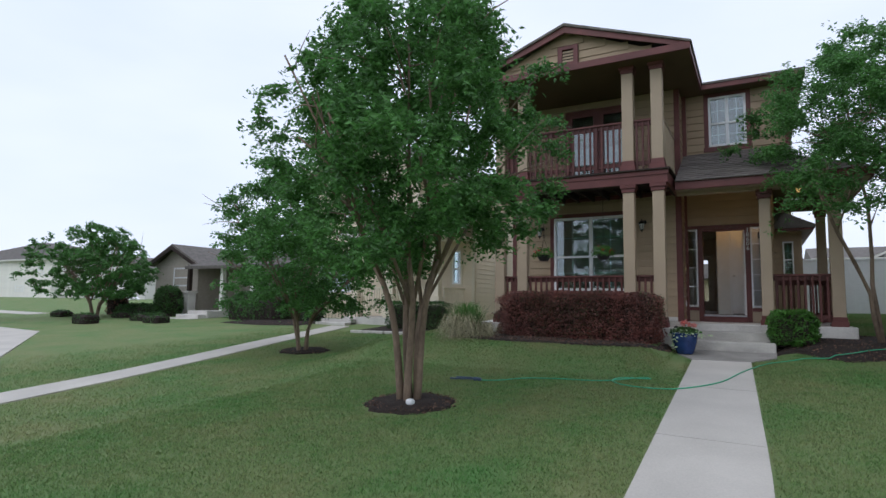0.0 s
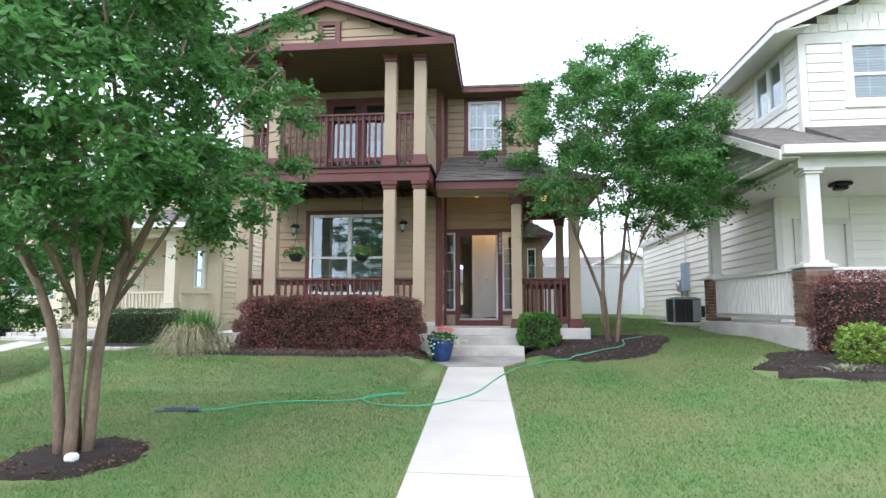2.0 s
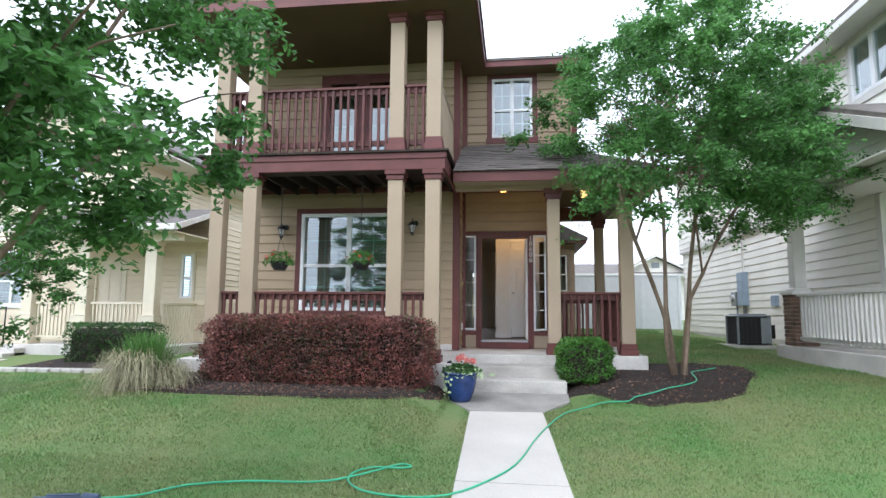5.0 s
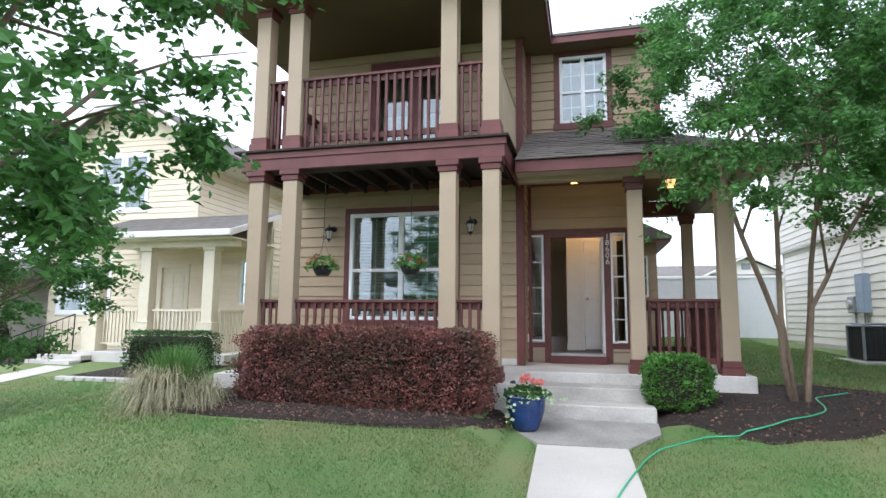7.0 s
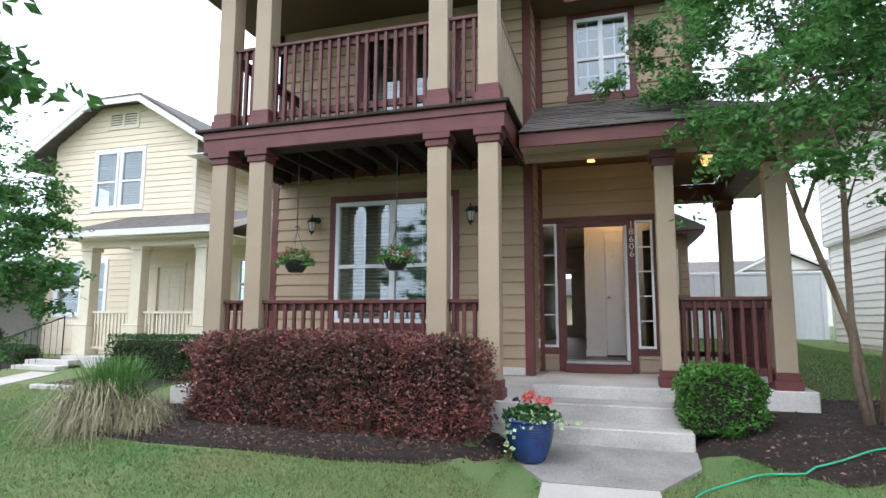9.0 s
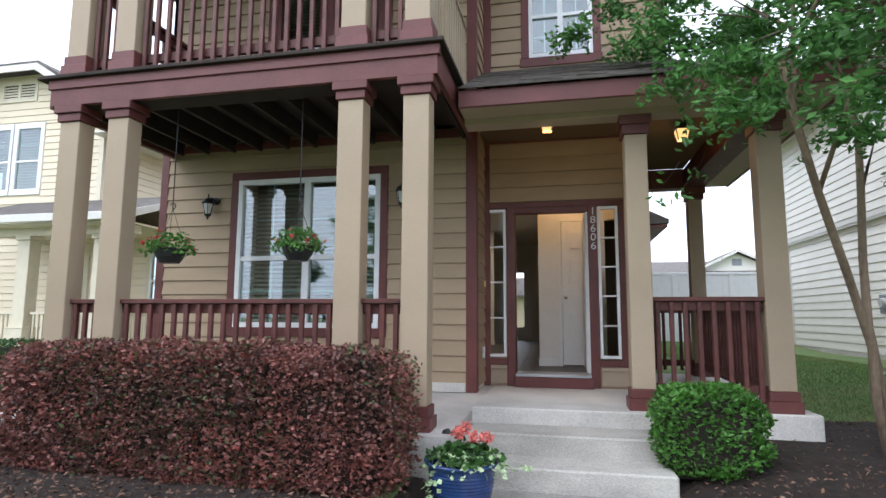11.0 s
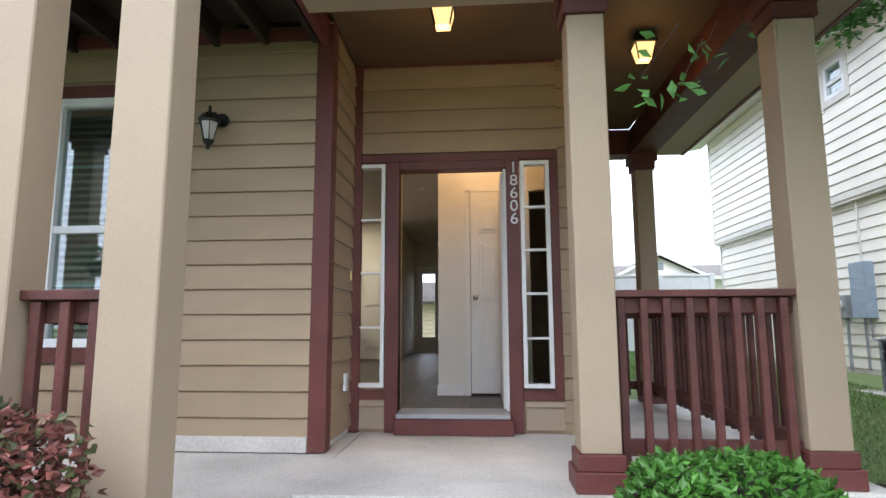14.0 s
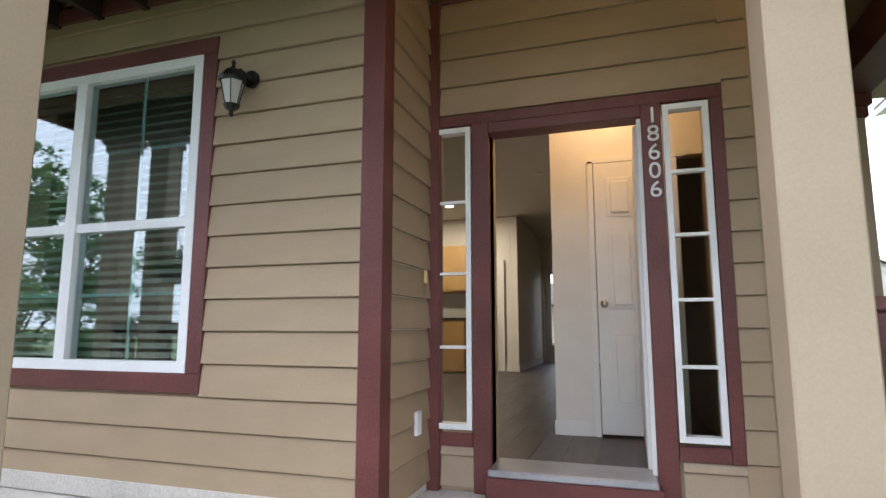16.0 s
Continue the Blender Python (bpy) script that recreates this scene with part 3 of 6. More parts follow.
def on_lawn(x, y):
    on_walk = (x > walk_x(y)[0] - 0.02) & (x < walk_x(y)[1] + 0.02) & (y < 10.9)
    bed1 = (x > -5.3) & (x < -0.72) & (y > np.where(x > -1.9, 10.45, 10.2) + 0.08 * np.sin(x * 2.2)) & (y < 13)
    bed2 = ((x - 2.3) / 1.52) ** 2 + ((y - 12.6) / 1.38) ** 2 < 1
    r1 = np.hypot(x + 3.22, y - 5.8) < 0.62
    bed3 = ((x - 5.75) / 1.75) ** 2 + ((y - 8.9) / 1.55) ** 2 < 1
    apron = (x > -0.70) & (x < 1.06) & (y > 10.74) & (y > 10.74 + 1.5 * (-0.31 - x)) & (y > 10.74 + 1.5 * (x - 0.63))
    r2 = np.hypot(x + 9.3, y - 10.4) < 0.68
    lw = np.abs(x - (-9.0 - 0.17 * y - 0.12 * np.maximum(y - 6, 0))) < 0.5
    return ~(on_walk | bed1 | bed2 | r1 | bed3 | apron | r2 | lw) & ((y < 11.9) | (x > 2.45) | (x < -5.3)) & ((x < 5.3) | (y < 10.3))


def walk_x(y):
    """The walk's two edges at y."""
    return -0.13 - 0.031 * (y - 4.8), 0.82 - 0.033 * np.maximum(y - 4.8, 0) - 0.012 * np.minimum(y - 4.8, 0)


def grass_blades(name, x0, x1, y0, y1, n, h):
    x, y = rngg.uniform(x0, x1, n), rngg.uniform(y0, y1, n)
    edge = np.clip((x + 15) / 3, 0, 1) * np.clip((7.8 - x) / 2.4, 0, 1) * np.clip((y + 4) / 3, 0, 1) * np.clip((26 - y) / 4, 0, 1)
    k = on_lawn(x, y) & (rngg.uniform(0, 1, n) < edge)
    x, y = x[k], y[k]
    z = np.array([ground_z(a, b) for a, b in zip(x, y)]) - 0.003
    a = rngg.uniform(0, 2 * np.pi, len(x))
    L = h * rngg.uniform(0.5, 1.3, len(x))
    w = 0.005 * rngg.uniform(0.7, 1.6, len(x))
    lx, ly = rngg.normal(size=(2, len(x))) * L * 0.5
    v = np.stack([np.stack([x - w * np.cos(a), y - w * np.sin(a), z], 1), np.stack([x + w * np.cos(a), y + w * np.sin(a), z], 1), np.stack([x + lx, y + ly, z + L], 1)], 1).reshape(-1, 3)
    i = np.arange(len(x)) * 3
    me = bpy.data.meshes.new(name)
    me.from_pydata(v.tolist(), [], np.stack([i, i + 1, i + 2], 1).tolist())
    me.materials.append(GB)
    tagged(new(name, me), "short mown lawn grass, patchy green and straw", "grass", kind="stuff")


grass_blades("grass", -6, 7.8, -4, 11.9, 640000, 0.03)
grass_blades("grass", 2.4, 7.8, 11.9, 26, 120000, 0.04)
grass_blades("grass", -15, -6, -2, 15, 150000, 0.035)


def slab_path(name, pts_l, pts_r, over, material, label, thick=0.08):
    bm = bmesh.new()
    up, lo = [], []
    for a, b in zip(pts_l, pts_r):
        up.append([bm.verts.new((p[0], p[1], ground_z(*p) + over)) for p in (a, b)])
        lo.append([bm.verts.new((p[0], p[1], ground_z(*p) - thick)) for p in (a, b)])
    for i in range(len(up) - 1):
        bm.faces.new((up[i][0], up[i][1], up[i + 1][1], up[i + 1][0]))
        bm.faces.new((up[i][0], lo[i][0], lo[i + 1][0], up[i + 1][0]))
        bm.faces.new((up[i][1], lo[i][1], lo[i + 1][1], up[i + 1][1]))
    bm.faces.new((up[0][0], up[0][1], lo[0][1], lo[0][0]))
    bm.faces.new((up[-1][0], up[-1][1], lo[-1][1], lo[-1][0]))
    bmesh.ops.recalc_face_normals(bm, faces=bm.faces)
    return bm


walkway = thing("walkway", (0.4, 5, ground_z(0.4, 5)), "pale concrete front walk of cast slabs", "path", kind="structure")
joints = [-2.5, 0.15, 2.8, 5.44, 8.1, 10.75]
for a, b in zip(joints, joints[1:]):
    ys = np.linspace(a + 0.008, b - 0.008, 4)
    part("slab", slab_path("slab", [(walk_x(y)[0], y) for y in ys], [(walk_x(y)[1], y) for y in ys], 0.018, CONCW, ""), CONCW, walkway)
ys = np.linspace(0, 16.4, 24)
bm = slab_path("walk", [(-9.45 - 0.17 * y - 0.12 * max(y - 6, 0), y) for y in ys], [(-8.6 - 0.17 * y - 0.12 * max(y - 6, 0), y) for y in ys], 0.018, CONCW, "")
part("neighbour_walk", bm, CONCW, None, kind="structure")
road = part("road", slab_path("road", [(-40, 2), (-40, 6), (-40, 12)], [(-13.2, 2), (-15.0, 6.2), (-22.0, 10.4)], 0.02, CONCW, ""), CONCW, None, kind="structure")
strip = part("road", slab_path("road", [(-60, 17), (-34, 15.5)], [(-60, 18.2), (-34, 16.6)], 0.02, CONCW, ""), CONCW, None, kind="structure")


def bed(name, outline, label, seed, chips, rim=0.05):
    """A low mound of mulch with loose chips on it."""
    bm = bmesh.new()
    cx, cy = sum(p[0] for p in outline) / len(outline), sum(p[1] for p in outline) / len(outline)
    rings = []
    for k, h in ((1.0, -0.02), (0.93, 0.035), (0.6, rim), (0.25, rim * 1.1)):
        rings.append([bm.verts.new((cx + (p[0] - cx) * k, cy + (p[1] - cy) * k, ground_z(cx + (p[0] - cx) * k, cy + (p[1] - cy) * k) + h)) for p in outline])
    for a, b in zip(rings, rings[1:]):
        for i in range(len(a)):
            j = (i + 1) % len(a)
            bm.faces.new((a[i], a[j], b[j], b[i]))
    bm.faces.new(rings[-1])
    bmesh.ops.recalc_face_normals(bm, faces=bm.faces)
    ob = solid(name, bm, MULCH, label, "mulch", kind="structure")
    rng = np.random.default_rng(seed)
    k = np.sqrt(rng.uniform(0, 1, chips)) * 1.02
    idx = rng.integers(0, len(outline), chips)
    o = np.array(outline)
    t = rng.uniform(0, 1, chips)[:, None]
    edge = o[idx] * (1 - t) + o[(idx + 1) % len(o)] * t
    p = np.array([cx, cy]) + (edge - np.array([cx, cy])) * k[:, None]
    z = np.array([ground_z(a, b) for a, b in p]) + np.where(k < 0.93, 0.05, 0.02)
    me = leaf_mesh("mulch_chips", np.column_stack([p, z]), rng.uniform(0.02, 0.06, chips), rng, CHIP, fold=0.4, slim=0.45, droop=0.1)
    tagged(new("mulch_chips", me), "loose shredded bark and fallen leaves", "mulch", kind="stuff")
    return ob


def oval(cx, cy, rx, ry, n=22, wob=0.08, seed=0):
    return [(cx + rx * math.cos(2 * math.pi * k / n) * (1 + wob * math.sin(3 * k + seed)), cy + ry * math.sin(2 * math.pi * k / n) * (1 + wob * math.cos(2 * k + seed))) for k in range(n)]


bed("mulch_bed", [(-5.4, 11.6), (-5.35, 10.7), (-5.0, 10.25), (-4.0, 10.18), (-3.0, 10.22), (-2.0, 10.15), (-1.2, 10.25), (-0.85, 10.7), (-0.68, 11.1), (-0.68, 11.6), (-0.9, 12.2), (-5.2, 12.2)], "dark mulch bed in front of the porch hedge", 1, 2600, rim=0.04)
bed("mulch_bed", oval(2.3, 12.6, 1.6, 1.45), "dark mulch bed round the porch corner tree", 2, 2100)
bed("mulch_ring", oval(-3.22, 5.8, 0.6, 0.58, seed=1), "dark mulch ring round the lawn tree", 3, 700, rim=0.07)
bed("mulch_ring", oval(-9.3, 10.4, 0.65, 0.6, seed=2), "dark mulch ring round the lawn tree", 4, 300, rim=0.07)
bed("mulch_bed", oval(5.75, 8.9, 1.7, 1.5, seed=3), "brown mulch bed beside the cream house", 5, 900)

# ---- main house: porch slab and steps ----
FZ = 1.775
slab = thing("porch", (0, 12.5, 1.3), "pale concrete front porch with broad steps", "porch", kind="structure")
part("porch_slab", boxes((-0.66, 1.0, 12.68, 16.55, 1.05, FZ), (1.0, 2.43, 12.88, 16.55, 1.05, FZ), bevel=0.012), CONC, slab)
part("porch_slab", prism_bm([(11.62, 1.02), (11.62, 1.70), (13.75, FZ - 0.003), (14.5, FZ - 0.003), (14.5, 1.02)], "x", -5.0, -0.662), CONC, slab)
part("step", box_bm(-0.68, 1.0, 12.22, 12.678, 1.05, 1.632, bevel=0.014), CONCS, slab)
part("step", box_bm(-0.66, 1.03, 11.79, 12.218, 1.0, 1.463, bevel=0.014), CONCS, slab)
part("cheek_wall", prism_bm([(-0.683, 12.68), (-0.9, 12.68), (-0.9, 11.64), (-0.76, 11.64), (-0.683, 11.8)], "z", 1.0, 1.70), CONC, slab)
ap = prism_bm([(-0.31, 10.76), (0.63, 10.76), (1.02, 11.35), (1.04, 11.788), (-0.67, 11.788), (-0.66, 11.25)], "z", 1.0, 1.2)
for v in ap.verts:
    if v.co.z > 1.1:
        v.co.z = 1.19 + 0.095 * (v.co.y - 10.76)
part("apron", ap, CONCG, slab)

# ---- main house: walls ----
YB, YD, XB = 13.64, 14.39, -0.77
wf = wall("wall_bay", "x", YB, -1, -4.95, XB - 0.0, FZ, 4.86, [(-3.82, -1.92, 2.48, 4.34)], material=TAN)
siding(wf, "x", YB, -1, -4.86, -0.87, 1.82, 4.72, TAN, [(-3.92, -1.82, 2.38, 4.43)], step=0.1765)
ws = wall("wall_bay_side", "y", XB, 1, YB, YD, FZ, 4.9, thick=0.14, material=TAN)
siding(ws, "y", XB, 1, YB + 0.10, YD - 0.05, FZ + 0.05, 4.86, TAN)
wd = wall("wall_entry", "x", YD, -1, XB, 1.12, FZ, 4.92, [(-0.73, -0.48, 2.11, 4.0), (-0.37, 0.53, 1.6, 3.99), (0.64, 0.89, 2.11, 4.0)], thick=0.16, material=TAN)
siding(wd, "x", YD, -1, -0.69, 0.96, 4.075, 4.85, TAN, step=0.19)
siding(wd, "x", YD, -1, 0.96, 1.10, 1.86, 4.85, TAN, step=0.172)
siding(wd, "x", YD, -1, -0.69, -0.48, FZ + 0.02, 2.03, TANC)
siding(wd, "x", YD, -1, 0.66, 0.96, FZ + 0.02, 2.03, TANC)
wr = wall("wall_east", "y", 1.12, 1, YD + 0.16, 24.2, FZ, 4.9, thick=0.14, material=TAN)
siding(wr, "y", 1.12, 1, YD + 0.2, 19.25, FZ + 0.02, 4.85, TAN)
wl_ = wall("wall_west", "y", -4.95, -1, YB, 24.4, 0.9, 7.3, thick=0.14, material=TAN)
wb = wall("wall_back", "x", 24.4, 1, -4.8, 1.95, 1.4, 7.3, [(-1.42, -0.8, 1.95, 4.1)], thick=0.14, material=TAN)


def trim(x0, x1, y0, y1, z0, z1, m=None, name="trim"):
    return part(name, box_bm(x0, x1, y0, y1, z0, z1, bevel=0.003), m or RED, None, kind="structure")


trim(-0.87, XB + 0.026, YB - 0.028, YB + 0.10, FZ + 0.002, 4.86)
trim(-4.97, -4.86, YB - 0.028, YB, FZ + 0.1, 4.8)
trim(-4.86, -0.87, YB - 0.026, YB, 4.74, 4.84)
trim(XB + 0.002, XB + 0.08, YD - 0.05, YD, FZ + 0.002, 4.86)
trim(-4.86, -0.875, YB - 0.03, YB, FZ - 0.0, FZ + 0.105, CONC, "foundation")
# window surround
for b in ((-3.92, -1.82, 4.343, 4.44), (-3.92, -1.82, 2.37, 2.477), (-3.92, -3.823, 2.478, 4.342), (-1.917, -1.82, 2.478, 4.342)):
    trim(b[0], b[1], YB - 0.032, YB, b[2], b[3], name="window_trim")
window("window", "x", YB, -1, -3.82, -1.92, 2.48, 4.34, 2, "wide white double window in a dark red surround, blinds drawn", grid=(2, 2), w=0.06)
# door surround
DS = YD - 0.03
trim(-0.69, 0.96, DS, YD, 4.002, 4.072, name="door_trim")
trim(XB + 0.085, -0.732, DS, YD, FZ + 0.002, 4.0, name="door_trim")
trim(-0.478, -0.37, DS - 0.01, YD + 0.1, FZ + 0.002, 4.0, name="door_trim")
trim(0.53, 0.638, DS - 0.01, YD + 0.1, FZ + 0.002, 4.0, name="door_trim")
trim(0.892, 0.96, DS, YD, 2.03, 4.0, name="door_trim")
trim(-0.73, -0.48, DS, YD, 2.032, 2.108, name="door_trim")
trim(0.64, 0.892, DS, YD, 2.032, 2.108, name="door_trim")
trim(-0.369, 0.529, DS - 0.01, YD + 0.1, 3.93, 3.999, name="door_trim")
trim(-0.69, 0.96, DS, YD, 4.86, 4.905, name="trim")
part("threshold", merge(box_bm(-0.385, 0.555, YD - 0.14, YD - 0.041, FZ + 0.001, 1.90, bevel=0.006)), RED, None, kind="structure")
part("threshold", box_bm(-0.369, 0.529, YD - 0.15, YD + 0.16, 1.902, 1.945, bevel=0.008), ALU, None, kind="structure")


def sidelight(x0, x1, n, label):
    z0, z1 = 2.13, 3.985
    s = thing("window", ((x0 + x1) / 2, YD, z0), label, "window", kind="structure")
    w = 0.032
    part("window_frame", boxes((x0, x1, DS - 0.012, YD + 0.03, z1 - w, z1), (x0, x1, DS - 0.012, YD + 0.03, z0, z0 + w), (x0, x0 + w, DS - 0.012, YD + 0.03, z0 + w, z1 - w), (x1 - w, x1, DS - 0.012, YD + 0.03, z0 + w, z1 - w)), WHITE, s)
    st = (z1 - z0 - 2 * w) / n
    part("window_grid", boxes(*[(x0 + w, x1 - w, DS + 0.0, YD + 0.02, z0 + w + k * st - 0.009, z0 + w + k * st + 0.009) for k in range(1, n)]), WHITE, s)
    for k in range(n):
        ob = part("pane", box_bm(x0 + w, x1 - w, YD + 0.003, YD + 0.007, z0 + w + k * st + 0.01, z0 + w + (k + 1) * st - 0.01), GLASSD, s)
        ob.visible_shadow = False


sidelight(-0.725, -0.485, 4, "narrow white-framed sidelight beside the entrance door")
sidelight(0.645, 0.885, 5, "narrow white-framed sidelight beside the entrance door")

# ---- balcony and porch frame ----
YF = 11.73
part("balcony_fascia", merge(box_bm(-4.78, -0.79, YF, YF + 0.05, 4.69, 4.94, bevel=0.004), box_bm(-4.80, -0.77, YF - 0.02, YF + 0.045, 4.86, 4.955, bevel=0.004)), RED, None, kind="structure")
part("balcony_fascia", box_bm(-0.84, -0.79, YF + 0.052, YB, 4.69, 4.94, bevel=0.004), RED, None, kind="structure")
part("balcony_fascia", box_bm(-4.84, -4.78, YF + 0.052, YB, 4.69, 4.94, bevel=0.004), RED, None, kind="structure")
part("balcony_deck", box_bm(-4.9, -0.73, YF - 0.06, YB - 0.03, 4.958, 4.995, bevel=0.005), BEAM, None, kind="structure")
for i in range(11):
    x = -4.7 + i * 0.379
    part("joist", box_bm(x, x + 0.04, YF + 0.055, YB - 0.002, 4.72, 4.956), BEAM, None, kind="structure")
part("ceiling", box_bm(-4.8, -0.855, YF + 0.055, YB - 0.002, 4.9, 4.94), BEAM, None, kind="structure")
part("beam", box_bm(-4.78, -0.86, YF + 0.055, YF + 0.30, 4.69, 4.80), BEAM, None, kind="structure")

LC = "tall square tan porch column with dark red stepped base and cap"
for x0, x1 in ((-4.66, -4.43), (-4.10, -3.87), (-1.70, -1.465), (-1.10, -0.868)):
    column(x0, x1, 11.755, 11.945, 1.70, 4.688, LC, cap=0.16)
for x0, x1 in ((-4.66, -4.43), (-4.10, -3.87), (-1.70, -1.465), (-1.10, -0.868)):
    column(x0, x1, 11.765, 11.99, 4.996, 7.31, "square tan balcony column with dark red base and cap", base=0.22, cap=0.16)
for x0, x1, y0, y1 in ((0.83, 1.04, 12.81, 13.02), (2.04, 2.26, 12.95, 13.16), (2.08, 2.28, 16.2, 16.4)):
    column(x0, x1, y0, y1, FZ, 4.58, LC, base=0.19, cap=0.19, m=TANC)

LR = "dark red wooden porch railing with square balusters"
for a, b in ((-4.43, -4.10), (-3.87, -1.70), (-1.465, -1.10)):
    railing("porch_railing", "x", 11.88, -1, a, b, 1.84, 2.77, LR)
for a, b in ((-4.43, -4.10), (-3.87, -1.70), (-1.465, -1.10)):
    railing("balcony_railing", "x", 11.88, -1, a, b, 5.01, 6.11, "dark red wooden balcony railing with square balusters", low=0.15)
railing("balcony_railing", "y", -0.93, 1, 12.0, YB - 0.03, 5.01, 6.11, "tan and red side railing of the balcony", mat_=TANC)
railing("balcony_railing", "y", -4.56, -1, 12.0, YB - 0.03, 5.01, 6.11, "dark red side railing of the balcony")
railing("porch_railing", "x", 13.03, -1, 1.04, 2.04, FZ + 0.05, 2.82, LR)
railing("porch_railing", "y", 2.14, 1, 13.16, 16.2, FZ + 0.05, 2.82, LR)
railing("porch_railing", "x", 16.3, -1, 1.14, 2.08, FZ + 0.05, 2.82, LR)

# side porch beams, soffit and ceiling
part("porch_beam", box_bm(XB + 0.03, 2.33, 12.78, 13.0, 4.582, 4.879, bevel=0.004), TANC, None, kind="structure")
part("porch_beam", box_bm(2.04, 2.33, 13.002, 16.46, 4.582, 4.879, bevel=0.004), REDRAIL, None, kind="structure")
part("porch_beam", box_bm(1.13, 2.035, 16.22, 16.46, 4.582, 4.879, bevel=0.004), RED, None, kind="structure")
part("ceiling", box_bm(XB + 0.02, 2.038, 13.002, YD - 0.002, 4.88, 4.92), TANSHADE, None, kind="structure")
part("ceiling", box_bm(1.125, 2.038, YD + 0.0, 16.218, 4.88, 4.92), TANSHADE, None, kind="structure")
part("soffit", box_bm(XB + 0.03, 2.70, 12.44, 12.778, 4.64, 4.658), TANC, None, kind="structure")
part("soffit", box_bm(2.332, 2.70, 12.78, 16.5, 4.64, 4.658), TANC, None, kind="structure")
part("roof_fascia", merge(box_bm(-0.735, 2.74, 12.40, 12.44, 4.63, 4.80, bevel=0.004), box_bm(2.70, 2.74, 12.442, 16.5, 4.63, 4.80, bevel=0.004)), RED, None, kind="structure")
K = 0.52
roof_p = bmesh.new()
for poly in ([(-0.735, 12.37), (2.77, 12.37), (1.53, 13.61), (1.53, 14.36), (-0.735, 14.36)],):
    roof_p.faces.new([roof_p.verts.new((x, y, 4.80 + K * (y - 12.37))) for x, y in poly])
for poly in ([(2.77, 12.37), (2.77, 16.55), (1.53, 16.55), (1.53, 13.61)],):
    roof_p.faces.new([roof_p.verts.new((x, y, 4.80 + K * (2.77 - x))) for x, y in poly])
roof_p.faces.new([roof_p.verts.new(p) for p in ((1.53, 13.61, 4.80 + K * 1.24), (1.53, 14.36, 4.80 + K * 1.99), (1.53, 14.36, 4.80 + K * 1.24))])
porch_roof = part("roof_porch", roof_p, SHING, None, kind="structure")
shingles(porch_roof, (-0.735, 12.36, 4.80), (2.26, 0, 0), (0, 1.99, K * 1.99), 8, 15, SHING)

# ---- upper storey ----
YU = 14.36
wu = wall("wall_upper", "x", YU, -1, -0.77, 1.52, 4.93, 7.34, [(-0.16, 0.65, 5.98, 7.21)], material=TAN)
siding(wu, "x", YU, -1, -0.66, 1.50, 5.0, 7.3, TAN, [(-0.26, 0.75, 5.86, 7.31)])
wub = wall("wall_upper_bay", "x", YB, -1, -4.95, -0.77, 4.998, 7.34, [(-3.4, -1.9, 5.0, 7.02)], material=TAN)
siding(wub, "x", YB, -1, -4.86, -0.86, 5.0, 7.3, TAN, [(-3.5, -1.8, 5.0, 7.12)])
wus = wall("wall_upper_side", "y", XB, 1, YB + 0.14, YU, 4.93, 7.34, material=TAN)
siding(wus, "y", XB, 1, YB + 0.09, YU - 0.09, 5.0, 7.3, TAN)
wall("wall_upper_east", "y", 1.52, 1, YU + 0.14, 24, 4.93, 7.34, material=TAN)
trim(-0.86, XB + 0.026, YB - 0.028, YB + 0.08, 5.0, 7.34)
trim(XB + 0.002, XB + 0.11, YU - 0.10, YU - 0.002, 5.0, 7.34)
trim(1.42, 1.53, YU - 0.028, YU + 0.02, 5.0, 7.34)
for b in ((-0.26, 0.75, 7.212, 7.31), (-0.28, 0.77, 5.86, 5.978), (-0.26, -0.162, 5.979, 7.211), (0.652, 0.75, 5.979, 7.211)):
    trim(b[0], b[1], YU - 0.032, YU, b[2], b[3], name="window_trim")
window("window", "x", YU, -1, -0.16, 0.65, 5.98, 7.21, 2, "white double window with small panes in a dark red surround", grid=(2, 2), w=0.05, blinds=False)
for b in ((-3.5, -1.8, 7.022, 7.12), (-3.5, -3.402, 5.0, 7.02), (-1.898, -1.8, 5.0, 7.02), (-2.70, -2.60, 5.0, 7.02)):
    trim(b[0], b[1], YB - 0.034, YB, b[2], b[3], name="door_trim")
for a, b in ((-3.4, -2.70), (-2.60, -1.9)):
    window("window", "x", YB, -1, a, b, 5.02, 7.02, 1, "glazed balcony door with dark blinds", grid=(1, 1), rail=False, frame_mat=RED, w=0.08, slat=0.05)
    part("curtain", box_bm(a + 0.1, b - 0.12, YB + 0.09, YB + 0.11, 5.08, 6.12), CURT, None, "pale panel behind the balcony door glass")["category"] = "curtain"

# main roof
EV = 7.30
part("roof_fascia", box_bm(-5.42, -0.27, 11.38, 11.42, EV, EV + 0.15, bevel=0.004), RED, None, kind="structure")
part("roof_fascia", box_bm(-0.31, -0.27, 11.422, 13.98, EV, EV + 0.15, bevel=0.004), RED, None, kind="structure")
part("roof_fascia", box_bm(-0.31, 1.80, 13.94, 13.98, EV + 0.001, EV + 0.149, bevel=0.004), RED, None, kind="structure")
part("roof_fascia", box_bm(1.76, 1.80, 13.982, 24, EV, EV + 0.15, bevel=0.004), RED, None, kind="structure")
part("roof_fascia", box_bm(-5.42, -5.38, 11.422, 28, EV, EV + 0.15, bevel=0.004), RED, None, kind="structure")
